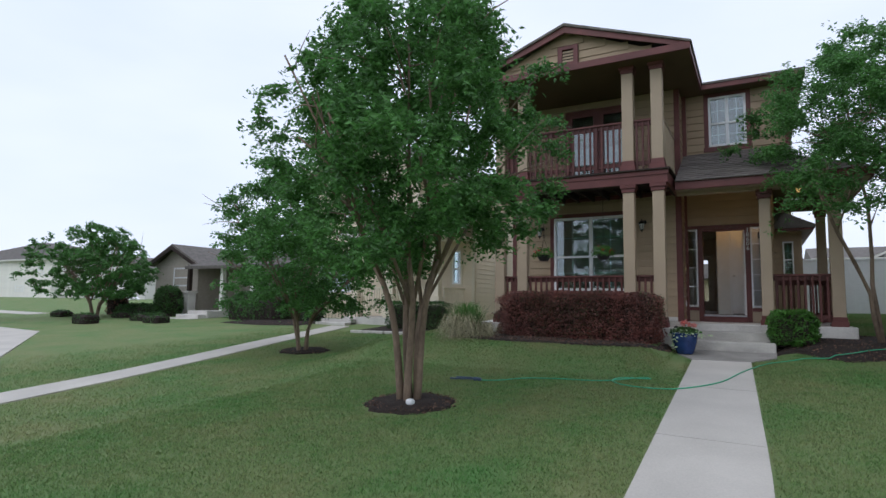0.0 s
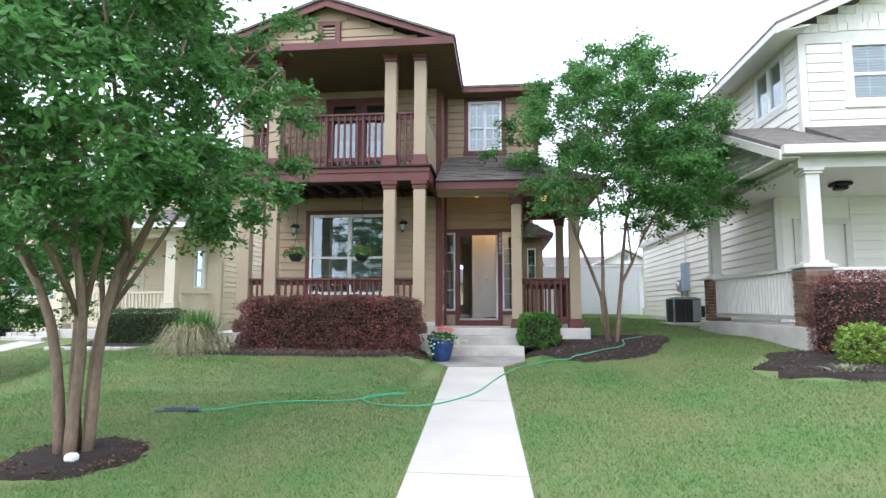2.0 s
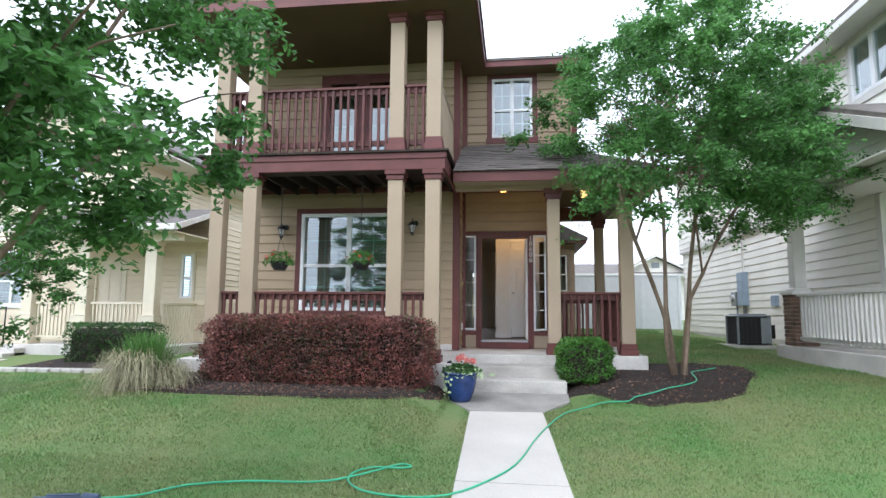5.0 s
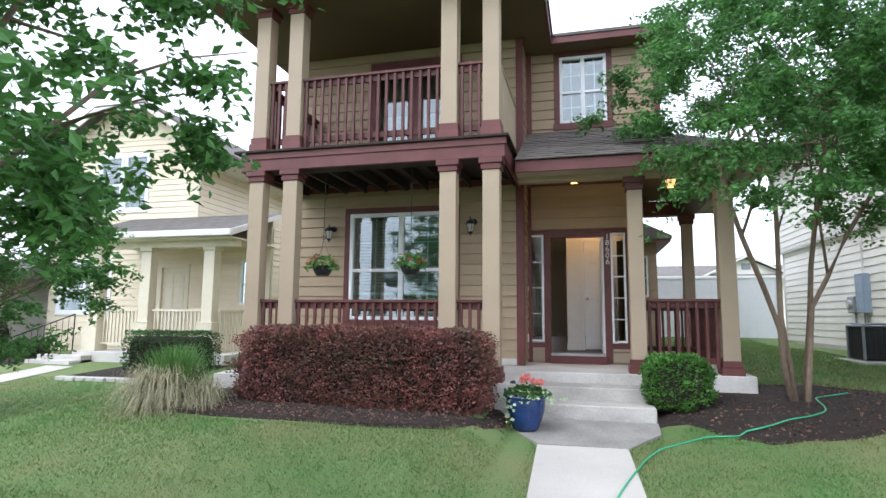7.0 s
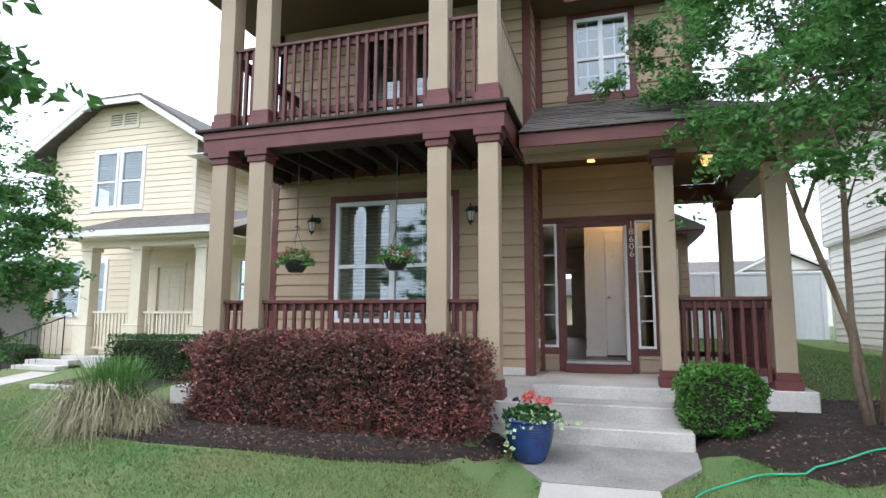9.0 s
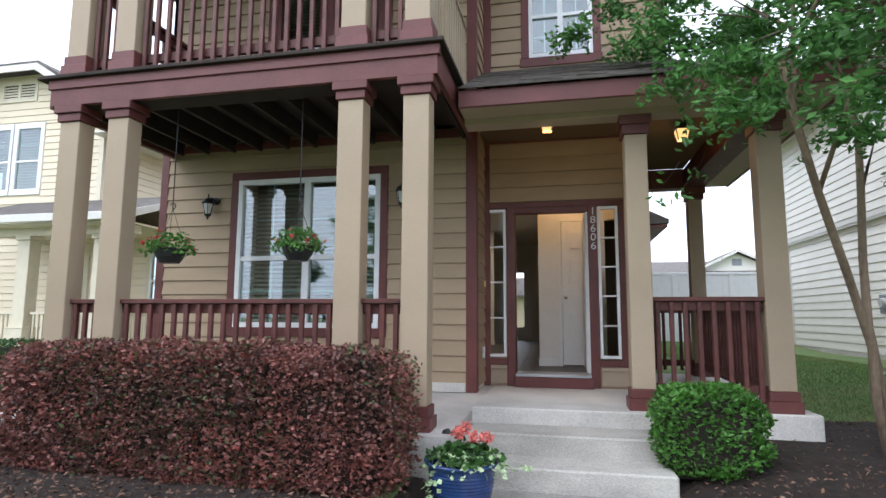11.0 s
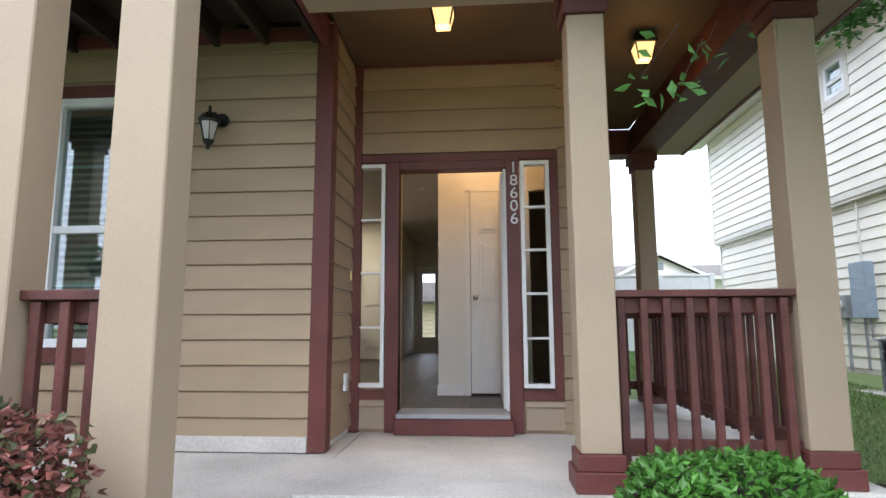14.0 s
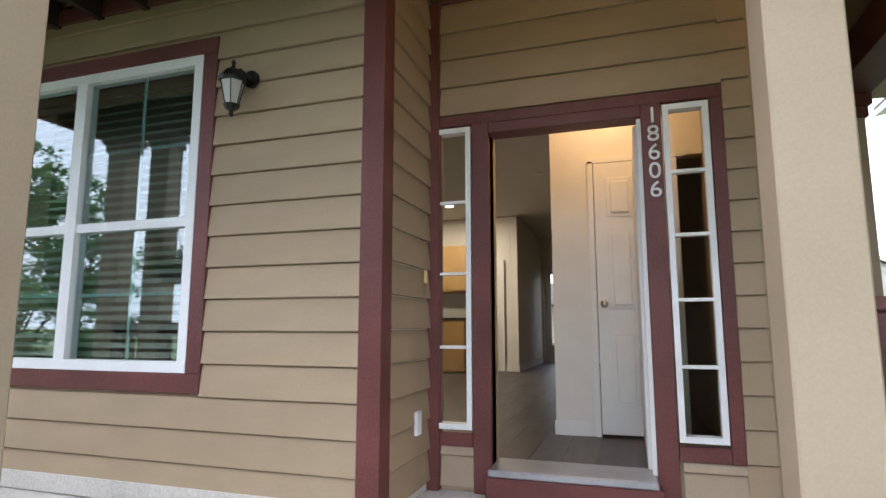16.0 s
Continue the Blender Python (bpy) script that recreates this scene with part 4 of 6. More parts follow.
part("soffit", boxes((-5.38, -0.31, 11.42, 13.62, EV, EV + 0.02), (-0.765, 1.76, 13.98, 14.34, EV, EV + 0.02), (-0.77, -0.31, 13.622, 13.98, EV, EV + 0.02), (1.53, 1.76, 14.34, 24, EV, EV + 0.02), (-5.38, -4.96, 13.64, 28, EV, EV + 0.02)), TANSHADE, None, kind="structure")
part("ceiling", boxes((-4.8, -0.92, 13.8, 27.9, 7.305, 7.335), (-0.92, 1.37, 14.52, 27.9, 7.305, 7.335)), TANC, None, kind="structure")
PK, XC = 8.42, -2.85
sl = (PK - (EV + 0.16)) / (XC + 5.45)
g0, g1 = -5.45, -0.24
part("roof", merge(prism_bm([(g0, EV + 0.17), (XC, PK), (g1, EV + 0.17), (g1, EV + 0.13), (XC, PK - 0.06), (g0, EV + 0.13)], "y", 11.36, 20)), SHINGI, None, kind="structure")
part("roof", prism_bm([(13.92, EV + 0.17), (20.0, EV + 2.2), (26, EV + 0.17), (26, EV + 0.12), (13.92, EV + 0.12)], "x", -1.0, 1.84), SHINGI, None, kind="structure")
part("rake_board", merge(prism_bm([(g0, EV + 0.128), (XC, PK - 0.06), (g1, EV + 0.128), (g1 - 0.3, EV + 0.128), (XC, PK - 0.21), (g0 + 0.3, EV + 0.128)], "y", 11.40, 11.44)), RED, None, kind="structure")
gw = part("wall_gable", prism_bm([(-5.2, EV + 0.02), (XC, PK - 0.1), (-0.5, EV + 0.02)], "y", 11.62, 11.7), TAN, None, kind="structure")
siding(gw, "x", 11.62, -1, -5.1, -0.6, EV + 0.15, PK - 0.1, TAN, [(-3.07, -2.57, 7.48, 7.98)], top=lambda z: (-5.05 + (z - EV - 0.1) / sl, -0.65 - (z - EV - 0.1) / sl))
vent = thing("gable_vent", (-2.82, 11.6, 7.5), "louvred gable vent in a dark red frame", "vent", kind="structure")
part("vent_frame", boxes((-3.05, -2.95, 11.55, 11.62, 7.5, 7.96), (-2.69, -2.59, 11.55, 11.62, 7.5, 7.96), (-2.95, -2.69, 11.55, 11.62, 7.88, 7.96), (-2.95, -2.69, 11.55, 11.62, 7.5, 7.58)), RED, vent)
for k in range(4):
    part("slat", prism_bm([(11.57, 7.6 + k * 0.07), (11.6, 7.65 + k * 0.07), (11.605, 7.64 + k * 0.07), (11.575, 7.59 + k * 0.07)], "x", -2.95, -2.69), TANC, vent)
part("vent_back", box_bm(-2.95, -2.69, 11.61, 11.618, 7.58, 7.88), BLACKP, vent)

# rear bump of the house with its hip roof
bp_ = wall("wall_bump", "x", 19.3, -1, 1.2, 1.95, 1.3, 4.45, [(1.45, 1.73, 3.08, 4.1)], material=TAN)
wall("wall_bump", "y", 1.95, 1, 19.44, 24.2, 1.3, 4.45, material=TAN)
siding(bp_, "x", 19.3, -1, 1.2, 1.93, 1.8, 4.4, TAN, [(1.38, 1.79, 3.0, 4.18)])
window("window", "x", 19.3, -1, 1.45, 1.73, 3.08, 4.1, 1, "small white window at the rear of the porch", grid=(2, 2), w=0.04)
part("roof", prism_bm([(2.28, 4.56), (1.2, 5.1), (1.2, 4.46), (2.28, 4.48)], "y", 18.95, 24), SHINGI, None, kind="structure")
part("soffit", box_bm(1.2, 2.25, 18.97, 24, 4.41, 4.458), RED, None, kind="structure")

shed = thing("shed", (-2.0, 32, 1.5), "pale wooden shed behind the glazed back door", "shed")
sw = part("wall", box_bm(-4.2, -0.2, 31.0, 33.0, 1.3, 3.5), CREAM, shed)
siding(sw, "x", 31.0, -1, -4.2, -0.2, 1.5, 3.5, YEL, step=0.16)
part("roof", prism_bm([(30.6, 3.5), (32.0, 4.3), (33.4, 3.5), (33.4, 3.42), (30.6, 3.42)], "x", -4.4, 0.0), SHINGI, shed)

# ---- inside the open door ----
planks = part("floor_inside", box_bm(-4.8, 1.11, YD + 0.162, 24.24, 1.80, 1.93), FLOORIN, None, kind="structure")
rp = random.Random(4)
for r in range(16):
    x = -2.2 + 0.0 + r * 0.2
    y = YD + 0.17
    n = 0
    while y < 24 and n < 10:
        L = rp.choice((0.9, 1.2, 1.5))
        if x < 1.0:
            part("plank", box_bm(x + 0.001, x + 0.199, y + 0.001, min(y + L, 24) - 0.001, 1.931, 1.937), FLOORIN, planks)
        y += L
        n += 1
part("wall_closet", box_bm(-0.13, 0.155, 15.45, 15.57, 1.938, 4.75), WALLIN, None, kind="structure")
part("wall_closet", box_bm(0.155, 1.0, 15.45, 15.57, 4.0, 4.75), WALLIN, None, kind="structure")
part("wall_closet", box_bm(-0.13, 0.0, 15.572, 19.0, 1.938, 4.75), WALLIN, None, kind="structure")
part("wall_hall", box_bm(-1.60, -1.48, 21.2, 24.1, 1.938, 4.75), WALLIN, None, kind="structure")
part("wall_hall", box_bm(-4.8, -1.602, 21.2, 21.3, 1.938, 4.75), WALLIN, None, kind="structure")
part("wall_hall", box_bm(0.99, 1.1, YD + 0.17, 24.1, 1.938, 4.75), WALLIN, None, kind="structure")
part("wall_hall", boxes((-1.6, -1.42, 24.12, 24.24, 1.938, 4.75), (-0.8, 1.0, 24.12, 24.24, 1.938, 4.75), (-1.42, -0.8, 24.12, 24.24, 4.1, 4.75)), WALLIN, None, kind="structure")
part("wall_hall", box_bm(-4.8, -4.7, YD + 0.17, 21.19, 1.938, 4.75), WALLIN, None, kind="structure")
part("ceiling", box_bm(-4.8, 1.11, YD + 0.165, 24.24, 4.76, 4.86), WALLIN, None, kind="structure")
part("wall_inside", box_bm(-0.9, -0.765, YB + 0.15, YD + 0.16, 1.78, 4.86), WALLIN, None, kind="structure")
part("baseboard", boxes((-0.14, 0.12, 15.435, 15.449, 1.938, 2.04), (-1.478, -1.464, 21.2, 24.1, 1.938, 2.04), (-2.0, -1.602, 21.185, 21.199, 1.938, 2.04)), DOORW, None, kind="structure")
cab = thing("kitchen_cabinet", (-3.0, 20.9, 1.94), "oak kitchen cabinets along the kitchen wall", "cabinet")
part("cabinet_body", box_bm(-3.9, -2.3, 20.6, 21.19, 1.94, 2.85, bevel=0.01), OAK, cab)
part("worktop", box_bm(-3.92, -2.28, 20.57, 21.19, 2.852, 2.89, bevel=0.005), BLACKP, cab)
part("upper_cabinet", box_bm(-3.9, -2.3, 20.85, 21.19, 3.35, 4.2, bevel=0.01), OAK, cab)
for i in range(4):
    x = -3.88 + i * 0.395
    part("door", box_bm(x, x + 0.375, 20.585, 20.599, 1.98, 2.82, bevel=0.003), OAK, cab)
    part("door", box_bm(x, x + 0.375, 20.835, 20.849, 3.38, 4.17, bevel=0.003), OAK, cab)


def panel_door(name, x0, x1, y, z0, z1, label, panels):
    d = thing(name, ((x0 + x1) / 2, y, z0), label, "door", kind="structure")
    part("door_slab", box_bm(x0, x1, y, y + 0.035, z0, z1, bevel=0.003), DOORW, d)
    for a, b, p, q in panels:
        part("panel", merge(box_bm(x0 + a, x0 + b, y - 0.006, y - 0.001, z0 + p, z0 + q, bevel=0.002), box_bm(x0 + a + 0.03, x0 + b - 0.03, y - 0.014, y - 0.0065, z0 + p + 0.03, z0 + q - 0.03, bevel=0.004)), DOORW, d)
    return d


cd = panel_door("door", 0.20, 0.80, 15.43, 1.96, 3.98, "white panelled closet door, shut", [(0.09, 0.28, 0.2, 0.75), (0.34, 0.53, 0.2, 0.75), (0.09, 0.28, 0.9, 1.5), (0.34, 0.53, 0.9, 1.5), (0.09, 0.28, 1.6, 1.9), (0.34, 0.53, 1.6, 1.9)])
part("door_knob", merge(tube_bm([(0.25, 15.43, 2.90), (0.25, 15.39, 2.90)], 0.012, 10), tube_bm([(0.25, 15.39, 2.90), (0.25, 15.365, 2.90)], 0.028, 12, 0.024)), NICKEL, cd, smooth=True)
part("door_frame", boxes((0.155, 0.195, 15.43, 15.449, 1.938, 4.0), (0.155, 0.85, 15.43, 15.449, 3.985, 4.03)), DOORW, cd)
ed = thing("front_door", (0.50, YD + 0.2, 1.95), "white entrance door, swung open into the hall", "door", kind="structure")
part("door_slab", box_bm(0.485, 0.527, YD + 0.10, YD + 0.99, 1.95, 3.925, bevel=0.003), DOORW, ed)
for z in (2.2, 3.0, 3.7):
    part("hinge", box_bm(0.515, 0.5285, YD + 0.07, YD + 0.098, z, z + 0.1), NICKEL, ed)
part("door_jamb", box_bm(0.505, 0.5285, YD - 0.02, YD + 0.07, 1.95, 3.925), DOORW, ed)
pantry = panel_door("door", -2.2, -1.72, 21.15, 1.95, 3.95, "white panelled pantry door beside the kitchen, shut", [(0.08, 0.4, 0.2, 0.9), (0.08, 0.4, 1.05, 1.85)])
bd = thing("back_door", (-1.1, 24.15, 1.95), "beige glazed back door at the end of the hall", "door", kind="structure")
part("door_slab", boxes((-1.42, -1.27, 24.2, 24.24, 1.95, 4.09), (-0.95, -0.8, 24.2, 24.24, 1.95, 4.09), (-1.27, -0.95, 24.2, 24.24, 1.95, 2.32), (-1.27, -0.95, 24.2, 24.24, 3.93, 4.09)), DOORW, bd)
part("door_frame", boxes((-1.50, -1.42, 24.1, 24.119, 1.95, 4.17), (-0.8, -0.72, 24.1, 24.119, 1.95, 4.17), (-1.42, -0.8, 24.1, 24.119, 4.09, 4.17)), DOORW, bd)
part("door_knob", tube_bm([(-0.88, 24.2, 2.9), (-0.88, 24.15, 2.9)], 0.03, 10), NICKEL, bd)

# lamps
AMB = glow("amber_lamp_glass", (1.0, 0.62, 0.22), 0.55)
WARM = glow("warm_bulb_glass", (1.0, 0.85, 0.6), 4.0)


def ceiling_lantern(x, y):
    t = thing("ceiling_lantern", (x, y, 4.62), "small lit square glass lantern under the porch ceiling", "lamp", "porch ceiling lamps")
    bm = bmesh.new()
    lo = [bm.verts.new((x + a * 0.048, y + b * 0.048, 4.66)) for a, b in ((-1, -1), (1, -1), (1, 1), (-1, 1))]
    hi = [bm.verts.new((x + a * 0.074, y + b * 0.074, 4.78)) for a, b in ((-1, -1), (1, -1), (1, 1), (-1, 1))]
    bm.faces.new(lo)
    for i in range(4):
        bm.faces.new((lo[i], lo[(i + 1) % 4], hi[(i + 1) % 4], hi[i]))
    bmesh.ops.recalc_face_normals(bm, faces=bm.faces)
    part("lamp_glass", bm, AMB, t, "glowing amber glass")
    fr = [tube_bm([(x + a * 0.05, y + b * 0.05, 4.652), (x + a * 0.077, y + b * 0.077, 4.782)], 0.006, 4) for a, b in ((-1, -1), (1, -1), (1, 1), (-1, 1))]
    part("lamp_frame", merge(box_bm(x - 0.088, x + 0.088, y - 0.088, y + 0.088, 4.783, 4.80), box_bm(x - 0.06, x + 0.06, y - 0.06, y + 0.06, 4.80, 4.879), *fr), BLACK, t)
    li = new("lantern_light", bpy.data.lights.new("lantern_light", "POINT"))
    li.location = (x, y, 4.58)
    li.data.energy, li.data.color, li.data.shadow_soft_size = 1.2, (1.0, 0.50, 0.18), 0.06


ceiling_lantern(0.08, 13.38)
ceiling_lantern(1.60, 14.0)
for x, y in ((0.3, 14.98), (-2.4, 20.0), (-3.4, 19.2)):
    solid("ceiling_downlight", lathe_bm([(0.07, 4.75), (0.075, 4.758)], x, y, 16), WARM, "round lit downlight in the hall ceiling", "lamp", "hall downlights")
    li = new("hall_light", bpy.data.lights.new("hall_light", "AREA"))
    li.location, li.data.shape, li.data.size = (x, y, 4.74), "DISK", 0.15
    li.data.energy, li.data.color = (4.5 if y < 15 else 15), ((1.0, 0.58, 0.24) if y < 15 else (1.0, 0.80, 0.56))
for x, y in ((-0.67, 18.4), (-1.0, 22.6)):
    solid("ceiling_downlight", lathe_bm([(0.08, 4.748), (0.085, 4.758)], x, y, 16), WHITE, "round unlit downlight in the hall ceiling", "lamp", "hall downlights")


def wall_lantern(x, z):
    y = YB
    t = thing("wall_lantern", (x, y, z), "black carriage lantern with frosted glass on the siding", "lamp", "porch wall lamps")
    part("wall_plate", tube_bm([(x + 0.05, y - 0.022, z + 0.25), (x + 0.05, y - 0.045, z + 0.25)], 0.05, 12), BLACK, t, smooth=False)
    part("arm", tube_bm([(x + 0.05, y - 0.04, z + 0.25), (x + 0.02, y - 0.10, z + 0.28), (x, y - 0.13, z + 0.26)], 0.012, 6), BLACK, t)
    yy = y - 0.13
    part("lamp_roof", lathe_bm([(0.075, z + 0.20), (0.08, z + 0.215), (0.05, z + 0.26), (0.02, z + 0.275), (0.008, z + 0.30), (0.013, z + 0.315), (0.004, z + 0.33)], x, yy, 8), BLACK, t)
    part("lamp_glass", lathe_bm([(0.036, z + 0.07), (0.064, z + 0.198)], x, yy, 6), FROST, t)
    part("lamp_cage", merge(*[tube_bm([(x + 0.037 * math.cos(a), yy + 0.037 * math.sin(a), z + 0.07), (x + 0.067 * math.cos(a), yy + 0.067 * math.sin(a), z + 0.2)], 0.004, 4) for a in np.arange(6) * math.pi / 3]), BLACK, t)
    part("lamp_foot", lathe_bm([(0.004, z), (0.014, z + 0.01), (0.012, z + 0.03), (0.034, z + 0.045), (0.045, z + 0.068)], x, yy, 8), BLACK, t)


wall_lantern(-1.62, 3.88)
wall_lantern(-4.18, 3.83)
BRASSY = mat("pale_brass", (0.75, 0.62, 0.28), 0.4, 0.05)

# ---- things on the porch and in the garden ----
for i, ch in enumerate("18606"):
    c = bpy.data.curves.new("digit", "FONT")
    c.body, c.size, c.extrude, c.align_x = ch, 0.13, 0.006, "CENTER"
    o = new("house_number_digit", c)
    o.rotation_euler = (radians(90), 0, 0)
    o.location = (0.592, DS - 0.019, 3.885 - i * 0.108)
    c.materials.append(NUM)
    o.scale = (1.1, 1, 1)
    tagged(o, "pale metal house number digit %s on the dark red door frame" % ch, "house number", "house number digits")
solid("doorbell", box_bm(XB + 0.024, XB + 0.04, 14.22, 14.25, 2.99, 3.07, bevel=0.003), BRASSY, "small lit doorbell button on the siding", "doorbell")
solid("outlet_cover", merge(box_bm(XB + 0.022, XB + 0.045, 14.08, 14.15, 2.13, 2.26, bevel=0.004)), WHITE, "white weatherproof outlet cover on the siding", "outlet")


def hanging_basket(x, y, z, seed, hook=True):
    t = thing("hanging_basket", (x, y, z - 0.12), "black hanging basket of leafy plants with red and white flowers", "plant", "hanging baskets")
    part("basket", lathe_bm([(0.09, z - 0.12), (0.13, z - 0.06), (0.155, z + 0.02), (0.16, z + 0.02), (0.12, z + 0.0)], x, y, 16), BLACKP, t)
    part("chain", merge(*[tube_bm([(x + 0.15 * math.cos(a), y + 0.15 * math.sin(a), z + 0.02), (x, y, z + 0.42)], 0.003, 4) for a in (0.3, 2.4, 4.5)], tube_bm([(x, y, z + 0.42), (x, y, 4.905)], 0.006, 5)), BLACKP, t)
    part("hook", tube_bm([(x + 0.03 * math.cos(a), y, z + 0.45 + 0.03 * math.sin(a)) for a in np.linspace(-1.5, 2.8, 9)], 0.006, 5), BLACKP, t)
    rng = np.random.default_rng(seed)
    n = 620
    d = rng.normal(size=(n, 3))
    d /= np.linalg.norm(d, axis=1)[:, None]
    p = d * rng.uniform(0.5, 1, n)[:, None] * np.array([0.27, 0.24, 0.13]) + np.array([0, 0, 0.20])
    p[:, 2] -= 0.5 * np.maximum(np.hypot(p[:, 0], p[:, 1]) - 0.14, 0)
    hang("foliage", leaf_mesh("foliage", p, rng.uniform(0.03, 0.06, n), rng, LEAFB), t)
    n = 13
    a, r = rng.uniform(0, 6.3, n), rng.uniform(0.1, 0.29, n)
    q = np.column_stack([r * np.cos(a), r * np.sin(a), 0.27 - 0.6 * np.maximum(r - 0.12, 0) + rng.normal(size=n) * 0.03])
    q = np.repeat(q, 6, axis=0) + rng.normal(size=(n * 6, 3)) * 0.008
    hang("bloom", leaf_mesh("bloom", q, rng.uniform(0.02, 0.035, len(q)), rng, REDFL, slim=0.9), t, "small red flowers", kind="stuff")


hanging_basket(-3.57, 12.08, 3.25, 1)
hanging_basket(-2.20, 12.08, 3.25, 2)

px, py, pz = -0.49, 11.25, 1.235
pot = thing("flower_pot", (px, py, pz), "blue glazed ribbed pot of pink flowers beside the steps", "plant pot")
prof = [(0.13, pz), (0.145, pz + 0.01), (0.19, pz + 0.12)]
for k in range(10):
    z = pz + 0.13 + k * 0.022
    r = 0.193 + 0.035 * math.sin(min(k / 9, 1) * 1.6)
    prof += [(r, z), (r + 0.006, z + 0.008), (r, z + 0.018)]
prof += [(0.235, pz + 0.37), (0.252, pz + 0.375), (0.255, pz + 0.395), (0.24, pz + 0.40), (0.22, pz + 0.38), (0.2, pz + 0.34)]
part("pot", lathe_bm(prof, px, py, 40), BLUEPOT, pot, smooth=True)
rng = np.random.default_rng(8)
n = 420
a, r = rng.uniform(0, 6.3, n), np.sqrt(rng.uniform(0, 1, n)) * 0.25
p = np.column_stack([r * np.cos(a) + 0.03, r * np.sin(a), 0.42 + 0.13 * (1 - r / 0.25) * rng.uniform(0.3, 1, n)])
hang("foliage", leaf_mesh("foliage", p, rng.uniform(0.035, 0.07, n), rng, LEAFD, slim=0.8, droop=-0.1), pot)
n = 260
a, r = rng.uniform(0, 6.3, n), rng.uniform(0.14, 0.29, n)
p = np.column_stack([r * np.cos(a) + 0.02, r * np.sin(a), 0.44 - 1.1 * np.maximum(r - 0.2, 0) + rng.normal(size=n) * 0.015])
p[:30] = np.column_stack([-0.17 + rng.normal(size=30) * 0.03, -0.19 + rng.normal(size=30) * 0.02, rng.uniform(0.1, 0.3, 30)])
p[30:48] = np.column_stack([rng.uniform(0.27, 0.48, 18), rng.normal(size=18) * 0.03, 0.36 + rng.normal(size=18) * 0.012])
hang("trailing_vine", leaf_mesh("trailing_vine", p, rng.uniform(0.03, 0.055, n), rng, VARI, slim=0.9, droop=0.1), pot, "cream-edged trailing leaves")
fl = []
for cx, cy, cz in ((-0.03, 0.02, 0.58), (0.10, -0.02, 0.56), (0.17, 0.05, 0.55), (0.02, 0.08, 0.60)):
    d = rng.normal(size=(60, 3))
    d /= np.linalg.norm(d, axis=1)[:, None]
    fl.append(d * 0.035 + np.array([cx, cy, cz]))
fl = np.concatenate(fl)
hang("bloom", leaf_mesh("bloom", fl, rng.uniform(0.02, 0.035, len(fl)), rng, PINK, slim=1.0), pot, "pink flower heads", kind="stuff")
solid("path_light", merge(box_bm(-0.74, -0.66, 11.72, 11.80, 1.68, 1.71, bevel=0.006), tube_bm([(-0.72, 11.76, 1.71), (-0.68, 11.70, 1.73)], 0.022, 8)), BLACKP, "small black garden spotlight on the porch edge", "lamp")

shrub("burgundy_hedge", -4.28, -0.84, 10.86, 11.62, 1.36, 2.40, 52000, 0.035, LEAFP, "clipped burgundy-leaved hedge in front of the porch rail", "hedge", 1, power=5.5, slim=0.65, extra=((LEAFPG, 0.22, "bronze-green leaves"), (LEAFPR, 0.07, "bright red new leaves")))
shrub("round_shrub", 0.90, 1.73, 11.84, 12.5, 1.40, 2.10, 6500, 0.042, LEAFB, "small clipped bright green shrub beside the steps", "shrub", 2, power=3.2, slim=0.55)
tuft("ornamental_grass", -4.85, 10.45, 1.28, 1700, 2.0, 0.72, DRY, "clump of dry straw-coloured ornamental grass with green blades", 3, droop=0.95)
tuft("iris_clump", -4.8, 10.6, 1.3, 1100, 1.05, 0.42, BLADE, "upright green iris leaves behind the dry grass", 4, droop=0.25, width=0.010)
tuft("ornamental_grass", -4.45, 10.55, 1.33, 800, 1.3, 0.5, DRY, "low dry straw-coloured grass beside the hedge", 6, droop=0.95)

# hose
hp = [(-2.98, 7.46), (-2.7, 7.54), (-2.43, 7.77), (-1.96, 7.89), (-1.47, 7.9), (-1.2, 8.0), (-0.95, 8.25), (-0.77, 8.45), (-0.66, 8.4), (-0.78, 8.34), (-0.98, 8.34), (-1.12, 8.2), (-1.12, 7.98), (-0.94, 7.76), (-0.61, 7.67), (-0.27, 7.75), (-0.03, 8.0), (0.27, 8.56), (0.48, 9.43), (0.67, 10.09), (0.8, 10.47), (1.01, 10.86), (1.42, 11.16), (1.8, 11.25), (2.13, 11.44), (2.42, 11.66), (2.71, 11.82), (2.9, 12.0), (2.96, 12.42), (3.05, 12.6), (3.5, 12.75)]
pts = []
for i in range(len(hp) - 1):
    p0, p1, p2, p3 = (hp[max(i - 1, 0)], hp[i], hp[i + 1], hp[min(i + 2, len(hp) - 1)])
    for k in range(4):
        s = k / 4
        q = [0.5 * (2 * p1[j] + (p2[j] - p0[j]) * s + (2 * p0[j] - 5 * p1[j] + 4 * p2[j] - p3[j]) * s * s + (3 * p1[j] - p0[j] - 3 * p2[j] + p3[j]) * s ** 3) for j in (0, 1)]
        pts.append(q)


def hose_z(x, y):
    on = walk_x(y)[0] < x < walk_x(y)[1] and y < 10.68
    bedz = ((x - 2.3) / 1.6) ** 2 + ((y - 12.6) / 1.45) ** 2 < 0.9
    return ground_z(x, y) + (0.028 if on else 0.065 if bedz else 0.022)


